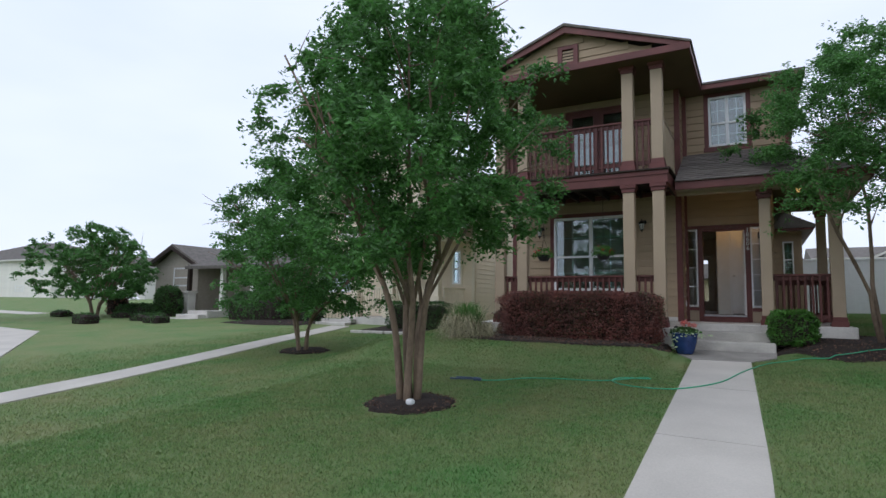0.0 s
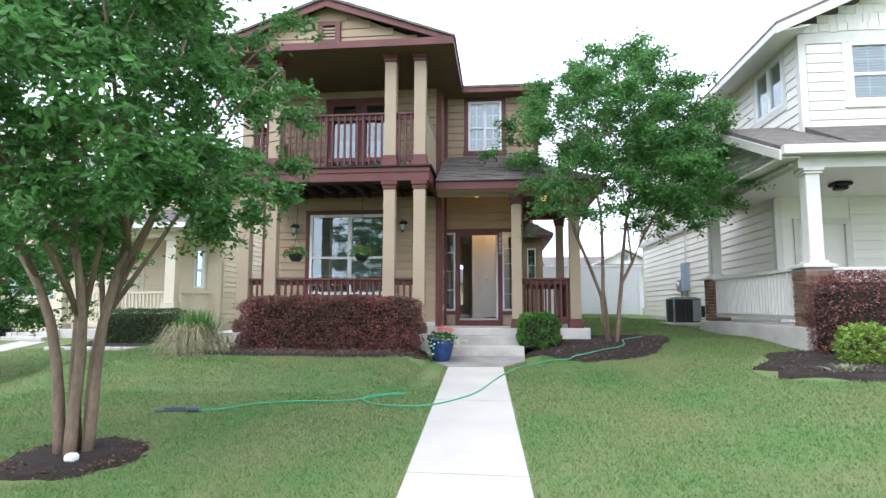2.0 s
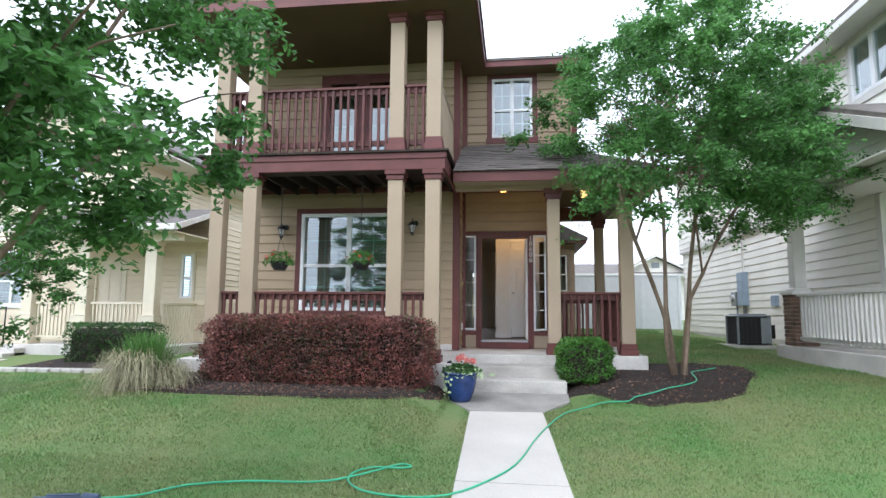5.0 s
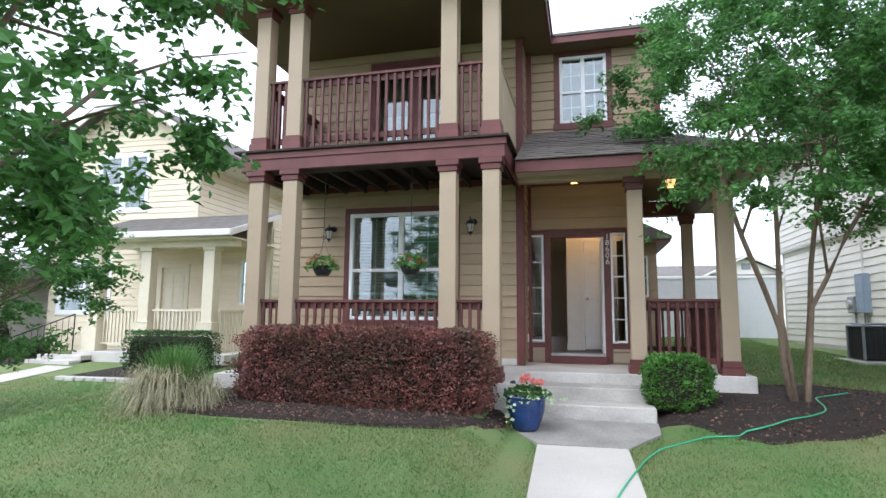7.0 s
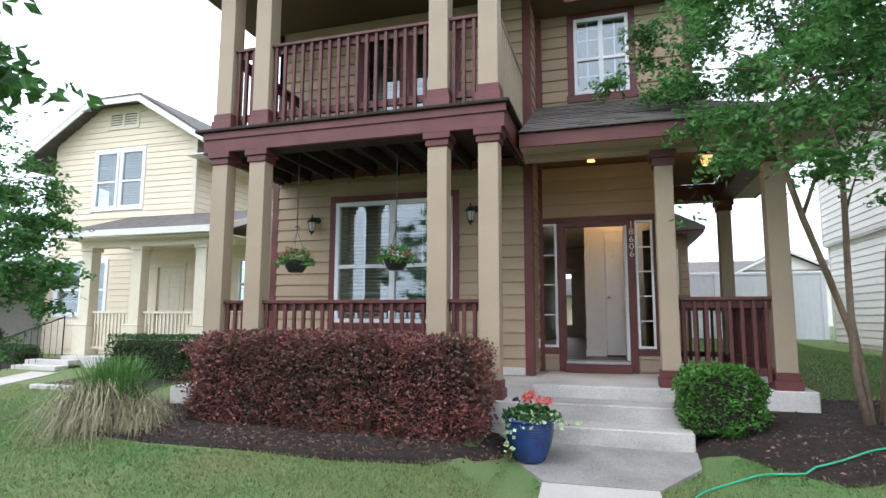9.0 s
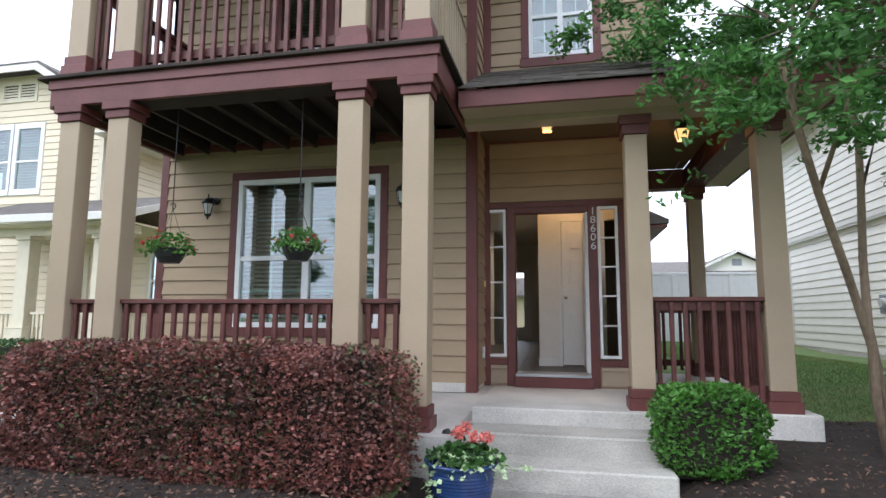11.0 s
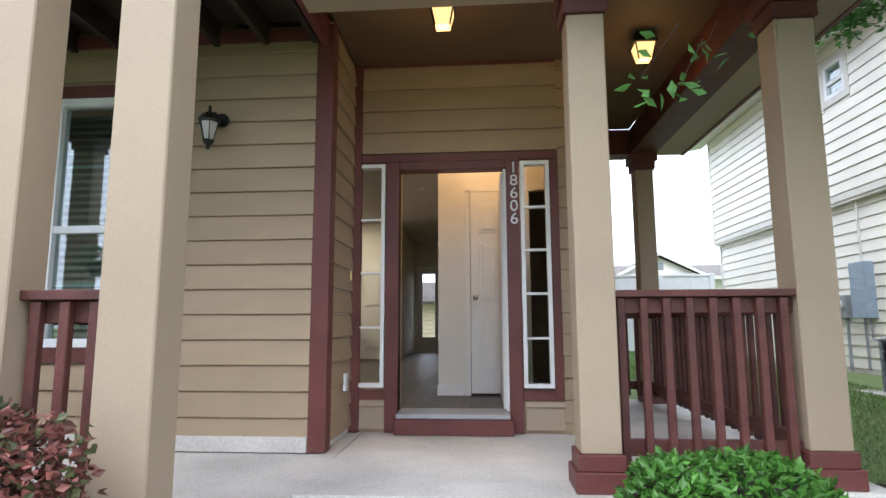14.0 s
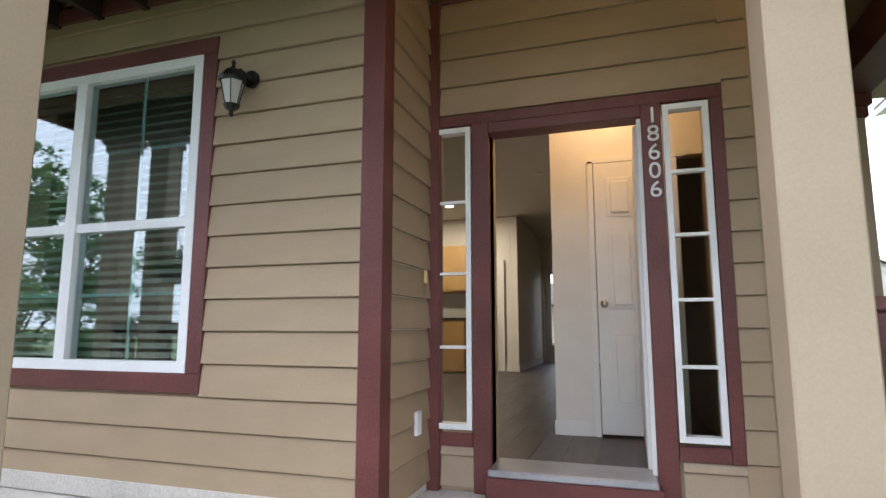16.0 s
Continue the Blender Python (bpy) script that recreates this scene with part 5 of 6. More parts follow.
h = thing("garden_hose", (-3.0, 7.46, ground_z(-3.0, 7.46)), "thin green garden hose lying across the lawn and the walk", "hose")
part("tube", tube_bm([(x, y, hose_z(x, y)) for x, y in pts], 0.009, 6), HOSE, h, smooth=True)
part("nozzle", merge(tube_bm([(-2.98, 7.46, ground_z(-3.0, 7.4) + 0.035), (-3.10, 7.44, ground_z(-3.0, 7.4) + 0.04)], 0.024, 10, 0.03), tube_bm([(-3.10, 7.44, ground_z(-3.0, 7.4) + 0.04), (-3.48, 7.38, ground_z(-3.0, 7.4) + 0.025)], 0.014, 8), tube_bm([(-3.12, 7.43, ground_z(-3.0, 7.4) + 0.06), (-3.38, 7.40, ground_z(-3.0, 7.4) + 0.05)], 0.010, 6)), NOZ, h, "dark blue-grey hose nozzle")
solid("stone", box_bm(-3.09, -2.99, 5.48, 5.57, 0.89, 0.96, bevel=0.02), WHITE, "small white stone on the mulch", "stone")

# trees
tree(-3.22, 5.8, 0.84, 5.75, 2.35, 1.8, 5, 11, 80000, "leafy green crape myrtle in a mulch ring on the lawn", size=0.075, crown_c=(-0.05, 0.0), keep=lambda a, b, c: (a < -2.3 or c > 3.0 + 0.25 * math.sin(a * 8.3 + b * 6.1)) and b < 7.15 or (c > 3.5 and b < 7.7 and math.sin(a * 9.1 + c * 5.3) + math.sin(b * 7.7 + c * 3.1 + a) > -0.8))
tree(-9.2, 10.2, 0.83, 5.0, 2.65, 1.1, 4, 12, 55000, "leafy green crape myrtle in a mulch ring on the lawn", size=0.085)
PORCH_STEMS = (
    ((2.70, 12.42, 1.42), (2.62, 12.32, 2.1), (2.52, 12.2, 2.55), (2.13, 11.8, 3.3), (1.85, 11.5, 3.95), (1.75, 11.4, 4.4)),
    ((2.74, 12.45, 1.42), (2.60, 12.40, 2.3), (2.62, 12.45, 3.1), (2.60, 12.3, 3.9), (2.5, 12.2, 4.5)),
    ((2.84, 12.40, 1.42), (2.90, 12.45, 2.1), (3.00, 12.5, 2.7), (3.30, 12.5, 3.3), (3.75, 12.4, 4.2)),
    ((2.84, 12.50, 1.42), (2.96, 12.55, 2.4), (3.08, 12.6, 3.2), (3.12, 12.5, 4.1), (3.3, 12.4, 4.9)),
)
porch_tree = tree(2.7, 12.45, 1.44, 6.05, 2.7, 2.4, 4, 13, 86000, "tall crape myrtle with bare stems at the porch corner", size=0.07, crown_c=(0.22, -0.12), shade=LEAF, keep=lambda a, b, c: not (b > 12.2 and a < 0.4 + 0.78 * (b - 9.47) and c < 2.5 + 0.5 * (b - 9.47)) and not (b > 12.35 and a < 2.8 and c < 4.95 + 0.55 * min(b - 12.4, 2.85 - a if a > 1.5 else 9)) and not (a < 1.7 and b > 13.8) and a < 6.45, trunk_r=0.04, paths=PORCH_STEMS)
tree(-28.0, 15.7, 0.95, 4.8, 2.9, 1.3, 4, 14, 26000, "leafy tree on the far lawn", size=0.14, trunk_r=0.09)
tree(-33.0, 10.5, 0.9, 4.6, 2.4, 1.4, 3, 15, 14000, "leafy tree on the far lawn", size=0.14, trunk_r=0.09)

rng = np.random.default_rng(77)
tw, ends = [], ((1.02, 12.1, 3.62), (1.2, 12.22, 3.6), (1.34, 12.32, 3.78))
for e in ends:
    dx = 1.75 - e[0]
    tw.append(tube_bm([(e[0] + dx * k, e[1] + 0.06 * math.sin(7 * k + e[2]), e[2] + 0.05 + (4.55 - e[2]) * (1 - (1 - k) ** 2) * (0.5 + 0.5 * k)) for k in (0.22, 0.14, 0.07, 0)], 0.003, 4, 0.002))
part("twig", merge(*tw), TWIG_SHADE, porch_tree, "thin hanging twig")
sp = np.concatenate([np.array(e) + rng.normal(size=(9, 3)) * 0.05 for e in ends])
hang("spray", leaf_mesh("spray", sp - np.array([2.7, 12.6, 1.37]), rng.uniform(0.06, 0.085, len(sp)), rng, LEAF), porch_tree, kind="stuff")

# ---- cream house beside ----
ch = thing("cream_house", (9.5, 18, 1.3), "two-storey cream-sided neighbouring house with a front porch", "house")
CX = 6.3


def each(make, m, spans):
    """One trim board for each span."""
    for span in spans:
        make("trim", box_bm(*span), m)



def hpart(n, bm, m, label=""):
    return part(n, bm, m, ch, label)


w1 = hpart("wall", box_bm(CX + 0.12, CX + 0.26, 13.4, 24.7, 1.5, 4.68), CREAM)
siding(w1, "y", CX + 0.12, -1, 13.52, 24.6, 1.9, 4.62, CREAM, step=0.185)
hpart("foundation", box_bm(CX + 0.10, CX + 0.27, 13.4, 24.7, 1.2, 1.9), CONC)
w2 = hpart("wall", boxes((CX, CX + 0.14, 11.9, 12.52, 4.68, 7.4), (CX, CX + 0.14, 13.75, 19.05, 4.68, 7.4), (CX, CX + 0.14, 19.6, 24.75, 4.68, 7.4), (CX, CX + 0.14, 12.52, 13.75, 4.68, 6.25), (CX, CX + 0.14, 12.52, 13.75, 7.3, 7.4), (CX, CX + 0.14, 19.05, 19.6, 4.68, 6.43), (CX, CX + 0.14, 19.05, 19.6, 7.05, 7.4)), CREAM)
siding(w2, "y", CX, -1, 12.02, 24.65, 4.78, 7.36, CREAM, [(12.42, 13.85, 6.13, 7.4), (18.95, 19.7, 6.33, 7.15)], step=0.185)
window("window", "y", CX, -1, 12.52, 13.75, 6.25, 7.3, 2, "white sliding window", parent=ch, grid=(1, 1), rail=False, w=0.07, blinds=False)
window("window", "y", CX, -1, 19.05, 19.6, 6.43, 7.05, 1, "small white window", parent=ch, grid=(1, 1), rail=True, w=0.07, blinds=True)
each(hpart, CREAMW, [(CX - 0.03, CX, 12.42, 13.85, 7.3, 7.4), (CX - 0.03, CX, 12.42, 13.85, 6.13, 6.25), (CX - 0.03, CX, 12.42, 12.519, 6.25, 7.3), (CX - 0.03, CX, 13.751, 13.85, 6.25, 7.3), (CX - 0.03, CX + 0.1, 11.87, 12.01, 4.72, 7.39), (CX - 0.02, CX + 0.15, 24.66, 24.78, 4.65, 7.39), (CX - 0.02, CX, 12.01, 24.65, 4.66, 4.77), (CX + 0.09, CX + 0.25, 24.61, 24.72, 1.91, 4.66), (CX - 0.03, CX, 18.95, 19.049, 6.33, 7.15), (CX - 0.03, CX, 19.601, 19.7, 6.33, 7.15), (CX - 0.03, CX, 19.05, 19.6, 6.33, 6.43), (CX - 0.03, CX, 19.05, 19.6, 7.05, 7.15)])
hpart("floor_edge", box_bm(CX + 0.0, CX + 0.3, 11.9, 24.7, 4.61, 4.658), CREAMW)
w3 = hpart("wall", boxes((CX + 0.14, 7.17, 11.9, 12.04, 4.68, 7.42), (7.17, 8.2, 11.9, 12.04, 4.68, 6.05), (7.17, 8.2, 11.9, 12.04, 7.2, 7.42), (8.2, 12.4, 11.9, 12.04, 4.68, 7.42)), CREAM)
siding(w3, "x", 11.9, -1, CX + 0.12, 12.4, 4.78, 7.2, CREAM, [(7.05, 8.32, 5.9, 7.3)], step=0.185)
window("window", "x", 11.9, -1, 7.17, 8.2, 6.05, 7.2, 1, "white sash window", parent=ch, grid=(3, 2), w=0.06, blinds=True)
each(hpart, CREAMW, [(7.05, 7.17, 11.87, 11.9, 6.05, 7.2), (8.2, 8.32, 11.87, 11.9, 6.05, 7.2), (7.02, 8.35, 11.85, 11.9, 5.93, 6.05), (CX, 12.4, 11.865, 11.9, 7.201, 7.4)])
gx0, gx1, gxc, ge, gp = 5.72, 12.5, 9.1, 7.5, 8.95
hpart("roof", prism_bm([(gx0, ge), (gxc, gp), (gx1, ge), (gx1, ge - 0.07), (gxc, gp - 0.07), (gx0, ge - 0.07)], "y", 11.5, 25.3), SHINGI)
hpart("rake_board", merge(prism_bm([(gx0, ge - 0.07), (gxc, gp - 0.07), (gx1, ge - 0.07), (gx1, ge - 0.24), (gxc, gp - 0.25), (gx0, ge - 0.24)], "y", 11.48, 11.52), box_bm(gx0 - 0.0, gx0 + 0.04, 11.52, 25.3, ge - 0.2, ge - 0.07)), CREAMW)
hpart("soffit", prism_bm([(gx0 + 0.04, ge - 0.2), (CX + 0.02, ge - 0.1), (CX + 0.02, ge - 0.07), (gx0 + 0.04, ge - 0.17)], "y", 11.525, 25.3), CREAMW)
gb = hpart("gable", prism_bm([(6.3, 7.42), (gxc, gp - 0.1), (11.9, 7.42)], "y", 11.9, 12.0), CREAM, "cream shingled gable")
rs = random.Random(2)
for j in range(8):
    z = 7.42 + j * 0.17
    a, b = 6.33 + max(z + 0.1 - 7.55, 0) / 0.43, 11.87 - max(z + 0.1 - 7.55, 0) / 0.43
    x = a
    while x < b:
        w = rs.uniform(0.12, 0.22)
        part("shingle", box_bm(x, min(x + w - 0.008, b), 11.88 - 0.006 * rs.random(), 11.899, z + rs.choice((0, 0.02)), z + 0.175), CREAM, gb)
        x += w
# its porch
hpart("porch_foundation", merge(box_bm(5.3, 6.42, 10.25, 15.0, 1.2, 1.9, bevel=0.01), box_bm(6.42, 12.2, 10.25, 13.4, 1.2, 1.9, bevel=0.01)), CONC)
w4 = hpart("wall", boxes((6.56, 6.85, 13.4, 13.54, 1.9, 4.6), (7.75, 12.2, 13.4, 13.54, 1.9, 4.6), (6.85, 7.75, 13.4, 13.54, 3.95, 4.6)), CREAM)
siding(w4, "x", 13.4, -1, 7.86, 12, 1.92, 4.5, CREAM, step=0.185)
each(hpart, CREAMW, [(6.36, 6.50, 13.36, 13.5, 1.91, 4.5), (6.73, 6.85, 13.36, 13.4, 1.91, 3.95), (7.75, 7.87, 13.36, 13.4, 1.91, 3.95), (6.73, 7.87, 13.36, 13.4, 3.951, 4.07)])
hpart("door", box_bm(6.85, 7.75, 13.42, 13.47, 1.91, 3.95), CREAM)
hpart("ceiling", box_bm(5.35, 12.2, 10.6, 13.4, 4.53, 4.58), CREAMW)
hpart("ceiling", box_bm(5.35, 6.42, 13.4, 15.0, 4.53, 4.58), CREAMW)
hpart("beam", merge(box_bm(5.42, 5.64, 10.45, 15.0, 4.46, 4.72, bevel=0.004), box_bm(5.64, 12.2, 10.45, 10.67, 4.46, 4.72, bevel=0.004)), CREAMW)
sg = hpart("gable", prism_bm([(10.6, 4.72), (12.65, 5.62), (14.8, 4.72)], "x", 5.42, 5.5), CREAM)
siding(sg, "y", 5.42, -1, 10.7, 14.7, 4.74, 5.55, CREAM, step=0.185, top=lambda z: (10.7 + (z - 4.72) / 0.43, 14.7 - (z - 4.72) / 0.43))
hpart("roof", prism_bm([(10.32, 4.80), (12.65, 5.82), (15.1, 4.80), (15.1, 4.72), (12.65, 5.73), (10.32, 4.73)], "x", 5.1, 6.3), SHINGI)
hpart("roof", prism_bm([(10.32, 4.80), (11.88, 5.58), (11.88, 5.47), (10.32, 4.73)], "x", 6.3, 12.4), SHINGI)
hpart("rake_board", prism_bm([(10.28, 4.72), (12.65, 5.73), (15.1, 4.72), (15.1, 4.56), (12.65, 5.56), (10.28, 4.56)], "x", 5.06, 5.099), CREAMW)
hpart("gutter", box_bm(5.1, 12.4, 10.2, 10.32, 4.64, 4.79, bevel=0.01), CREAMW)
hpart("soffit", box_bm(5.1, 5.41, 10.32, 15.05, 4.6, 4.63), CREAMW)


def brick_pier(x0, x1, y0, y1, z0, z1, detailed=True):
    p = hpart("brick_pier", box_bm(x0 + 0.012, x1 - 0.012, y0 + 0.012, y1 - 0.012, z0, z1), MORT, "brown brick porch pier")
    z, r = z0 + 0.01, 0
    while z < z1 - 0.05:
        for ax in ("x", "y"):
            for face in (0, 1):
                if ax == "x" and face == 1:
                    continue
                a, b = (x0, x1) if ax == "x" else (y0, y1)
                u = a + (0.0 if r % 2 else -0.1)
                while u < b:
                    s, e = max(u, a), min(u + 0.195, b)
                    if e - s > 0.03:
                        if ax == "x":
                            bm = box_bm(s, e, y0 - 0.004, y0 + 0.02, z, z + 0.062)
                        else:
                            X = x0 if face == 0 else x1
                            bm = box_bm(min(X, X + (-0.004 if face == 0 else 0.004)), max(X + 0.02, X) if face == 0 else X + 0.004, s + 0.001, e, z, z + 0.062)
                        part("brick", bm, BRICK, p)
                    u += 0.205
        z += 0.073
        r += 1
    hpart("pier_cap", box_bm(x0 - 0.04, x1 + 0.04, y0 - 0.04, y1 + 0.04, z1, z1 + 0.06, bevel=0.006), CREAMW)


brick_pier(5.34, 5.76, 10.27, 10.69, 1.9, 2.83)
brick_pier(5.34, 5.74, 14.3, 14.72, 1.9, 2.84)


def round_post(x0, x1, y0, y1, z0, z1):
    hpart("post", merge(box_bm(x0, x1, y0, y1, z0 + 0.06, z1 - 0.1, bevel=0.01), box_bm(x0 - 0.04, x1 + 0.04, y0 - 0.04, y1 + 0.04, z0, z0 + 0.06, bevel=0.006), box_bm(x0 - 0.03, x1 + 0.03, y0 - 0.03, y1 + 0.03, z1 - 0.1, z1 - 0.06, bevel=0.006), box_bm(x0 - 0.05, x1 + 0.05, y0 - 0.05, y1 + 0.05, z1 - 0.055, z1, bevel=0.006)), CREAMW)


round_post(5.52, 5.74, 10.45, 10.67, 2.89, 4.46)
round_post(5.42, 5.64, 14.4, 14.62, 2.9, 4.46)
rr = hpart("railing", box_bm(5.38, 5.50, 10.70, 14.3, 2.80, 2.85, bevel=0.004), CREAMW, "white slatted porch railing")
part("bottom_rail", box_bm(5.41, 5.47, 10.70, 14.3, 2.02, 2.08), CREAMW, rr)
for i in range(30):
    y = 10.76 + i * 0.118
    part("baluster", box_bm(5.41, 5.445, y, y + 0.045, 2.0, 2.80), CREAMW, rr)
r2 = hpart("railing", box_bm(5.76, 9.3, 10.5, 10.62, 2.80, 2.85, bevel=0.004), CREAMW, "white slatted porch railing")
for i in range(28):
    x = 5.82 + i * 0.122
    part("baluster", box_bm(x, x + 0.04, 10.53, 10.57, 2.0, 2.80), CREAMW, r2)
hpart("porch_lamp", merge(box_bm(6.75, 7.05, 11.8, 12.1, 4.45, 4.52, bevel=0.02), box_bm(6.8, 7.0, 11.85, 12.05, 4.38, 4.45, bevel=0.02)), BLACK)
shrub("burgundy_hedge", 5.12, 7.5, 9.35, 10.2, 1.45, 2.72, 16000, 0.035, LEAFP, "large burgundy shrub in front of the neighbour's porch", "hedge", 21, power=4)
shrub("yellow_green_shrub", 4.95, 5.6, 8.5, 9.1, 1.42, 2.0, 1500, 0.06, mat("lime_leaf", (0.25, 0.38, 0.06), 0.5, 0.3, island=0.3, trans=0.3), "loose lime-green shrub in the mulch bed", "shrub", 22, power=2.2, core=False)
tuft("liriope", 4.82, 8.35, 1.36, 300, 0.32, 0.35, mat("striped_blade", (0.45, 0.50, 0.30), 0.6, 0.3, island=0.3), "tuft of striped grassy leaves in the mulch", 23, droop=0.6, width=0.007)

# air conditioner and meters
ac = thing("air_conditioner", (5.45, 16.85, 1.7), "dark grey air conditioner on a pad beside the cream house", "air conditioner")
part("pad", box_bm(4.98, 6.0, 16.2, 17.5, 1.5, 1.80, bevel=0.01), CONC, ac)
part("coil", box_bm(5.14, 5.78, 16.42, 17.06, 1.82, 2.42, bevel=0.02), BLACKP, ac)
part("top_cover", merge(box_bm(5.11, 5.81, 16.39, 17.09, 2.42, 2.46, bevel=0.015), box_bm(5.17, 5.75, 16.45, 17.03, 2.46, 2.49, bevel=0.01)), GREY, ac)
gl = []
for i in range(15):
    z = 1.86 + i * 0.038
    gl += [(5.128, 5.792, 16.408, 16.416, z, z + 0.01), (5.128, 5.136, 16.408, 17.072, z, z + 0.01)]
for i in range(8):
    x = 5.13 + i * 0.093
    gl += [(x, x + 0.008, 16.402, 16.408, 1.83, 2.42), (5.12, 5.128, 16.41 + i * 0.093, 16.418 + i * 0.093, 1.83, 2.42)]
part("grille", boxes(*gl), ACDARK, ac)
for cx, cy in ((5.11, 16.39), (5.77, 16.39), (5.11, 17.05)):
    part("corner_post", box_bm(cx, cx + 0.04, cy, cy + 0.04, 1.81, 2.43), GREY, ac)
part("service_panel", box_bm(5.6, 5.80, 16.385, 16.4, 1.85, 2.40, bevel=0.004), GREY, ac)
part("disconnect", box_bm(5.82, 5.98, 16.6, 16.7, 1.95, 2.25, bevel=0.01), BLACKP, ac)
WX = CX + 0.10
ub = thing("utility_box", (WX, 19.25, 2.7), "blue-grey electric box on the cream siding", "utility box")
part("box", box_bm(WX - 0.16, WX, 19.0, 19.38, 2.71, 3.60, bevel=0.01), BLUEBOX, ub)
part("conduit", tube_bm([(WX - 0.05, 19.2, 3.6), (WX - 0.05, 19.2, 4.62)], 0.02, 8), CREAMW, ub)
mt = thing("electric_meter", (WX, 19.8, 2.75), "grey electric meter with a glass dome on the siding", "meter")
part("meter_box", box_bm(WX - 0.12, WX, 19.6, 19.95, 2.72, 3.1, bevel=0.01), GREY, mt)
part("dome", tube_bm([(WX - 0.12, 19.77, 2.93), (WX - 0.19, 19.77, 2.93)], 0.10, 14, 0.085), FROST, mt)
part("pipe", merge(tube_bm([(WX - 0.05, 19.7, 2.72), (WX - 0.05, 19.7, 1.85)], 0.025, 8), tube_bm([(WX - 0.05, 19.25, 2.71), (WX - 0.05, 19.25, 1.9)], 0.022, 6), tube_bm([(WX - 0.06, 19.1, 2.71), (WX - 0.06, 19.1, 2.4), (WX - 0.06, 18.6, 2.3)], 0.018, 6)), GREY, mt)
solid("disconnect_box", box_bm(WX - 0.09, WX, 17.3, 17.55, 2.68, 2.93, bevel=0.01), BLUEBOX, "small blue-grey box on the cream siding", "utility box")

# back fence, garage and far roofs
fence = thing("vinyl_fence", (4.2, 25.4, 1.85), "tall white vinyl privacy fence across the side yard", "fence")
for i in range(31):
    x = 1.82 + i * 0.15
    part("board", box_bm(x, x + 0.147, 25.4, 25.425, 1.8, 3.9), FENCEW, fence)
for x in (1.8, 3.4, 5.0, 6.35):
    part("post", box_bm(x, x + 0.12, 25.35, 25.47, 1.75, 3.98, bevel=0.008), FENCEW, fence)
part("top_rail", box_bm(1.8, 6.5, 25.37, 25.45, 3.9, 3.97, bevel=0.006), FENCEW, fence)
gr = thing("garage", (6.5, 33, 1.9), "beige garage with a gabled shingle roof behind the fence", "garage")
gwl = part("wall", box_bm(2.6, 10.5, 31.0, 36, 1.9, 4.62), CREAM, gr)
part("wall", prism_bm([(4.9, 4.6), (6.8, 5.5), (8.7, 4.6)], "y", 30.9, 31.0), CREAM, gr)
part("gable_vent", boxes((6.6, 7.0, 30.87, 30.9, 4.95, 5.25)), GREY, gr)
part("garage_door", boxes((6.0, 8.2, 30.95, 30.99, 2.0, 4.1)), CREAMW, gr)
part("roof", merge(prism_bm([(4.6, 4.58), (6.8, 5.68), (9.0, 4.58), (8.8, 4.58), (6.8, 5.58), (4.8, 4.58)], "y", 30.6, 34), prism_bm([(30.5, 4.62), (33.5, 5.4), (36.5, 4.62)], "x", 2.2, 10.9)), SHINGI, gr)
part("rake_board", merge(prism_bm([(4.6, 4.57), (6.8, 5.66), (9.0, 4.57), (9.0, 4.45), (6.8, 5.54), (4.6, 4.45)], "y", 30.56, 30.6), box_bm(2.2, 10.9, 30.46, 30.5, 4.5, 4.62)), CREAMW, gr)
gr.location += Vector((0.98, 3.7, 0.0))
fr = thing("far_house", (1, 45, 2), "low house with a hip roof behind the yards", "house")
part("wall", box_bm(-2, 4.5, 45, 52, 1.8, 4.5), BEIGE, fr)
part("roof", prism_bm([(-2.5, 4.5), (0.5, 5.9), (2.5, 5.9), (5.0, 4.5)], "y", 44.5, 52.5), SHINGI, fr)

# ---- yellow house beside ----
yh = thing("yellow_house", (-13, 20, 1.2), "two-storey pale yellow neighbouring house with a front porch", "house")


def ypart(n, bm, m, label="", parent=None):
    return part(n, bm, m, parent or yh, label)


LX0, LX1, YW = -17.3, -11.67, 19.6
holes = [(-16.85, -14.85, 2.6, 4.25), (-12.85, -11.95, 1.55, 4.0), (-10.0, -9.62, 2.85, 4.2)]
uh = [(-15.55, -14.68, 5.95, 7.78), (-14.54, -13.67, 5.95, 7.78)]
yw = wall("wall", "x", YW, -1, LX0, -9.0, 0.8, 5.6, holes, material=YEL, parent=yh)
siding(yw, "x", YW, -1, LX0, -9.0, 1.5, 5.2, YEL, [(a - 0.1, b + 0.1, c - 0.1, d + 0.1) for a, b, c, d in holes], step=0.185)
yw2 = wall("wall", "x", YW, -1, LX0, LX1, 5.6, 7.95, uh, material=YEL, parent=yh)
siding(yw2, "x", YW, -1, LX0, LX1, 5.6, 7.9, YEL, [(a - 0.1, b + 0.1, c - 0.1, d + 0.1) for a, b, c, d in uh], step=0.185)
for a, b, c, d in (holes[0], holes[2], *uh):
    window("window", "x", YW, -1, a, b, c, d, 1 if b - a < 1 else 2, "white-framed window with blinds", parent=yh, grid=(1, 2), w=0.06, slat=0.08)
    each(ypart, WHITE if c > 5 or b - a > 1 else YELT, [(a - 0.1, b + 0.07, YW - 0.035, YW, d, d + 0.1), (a - 0.1, b + 0.07, YW - 0.045, YW, c - 0.1, c), (a - 0.1, a, YW - 0.035, YW, c, d), (b, b + 0.069, YW - 0.035, YW, c, d)])
yd = ypart("door", box_bm(-12.85, -11.95, YW + 0.03, YW + 0.08, 1.53, 4.0), YELT)
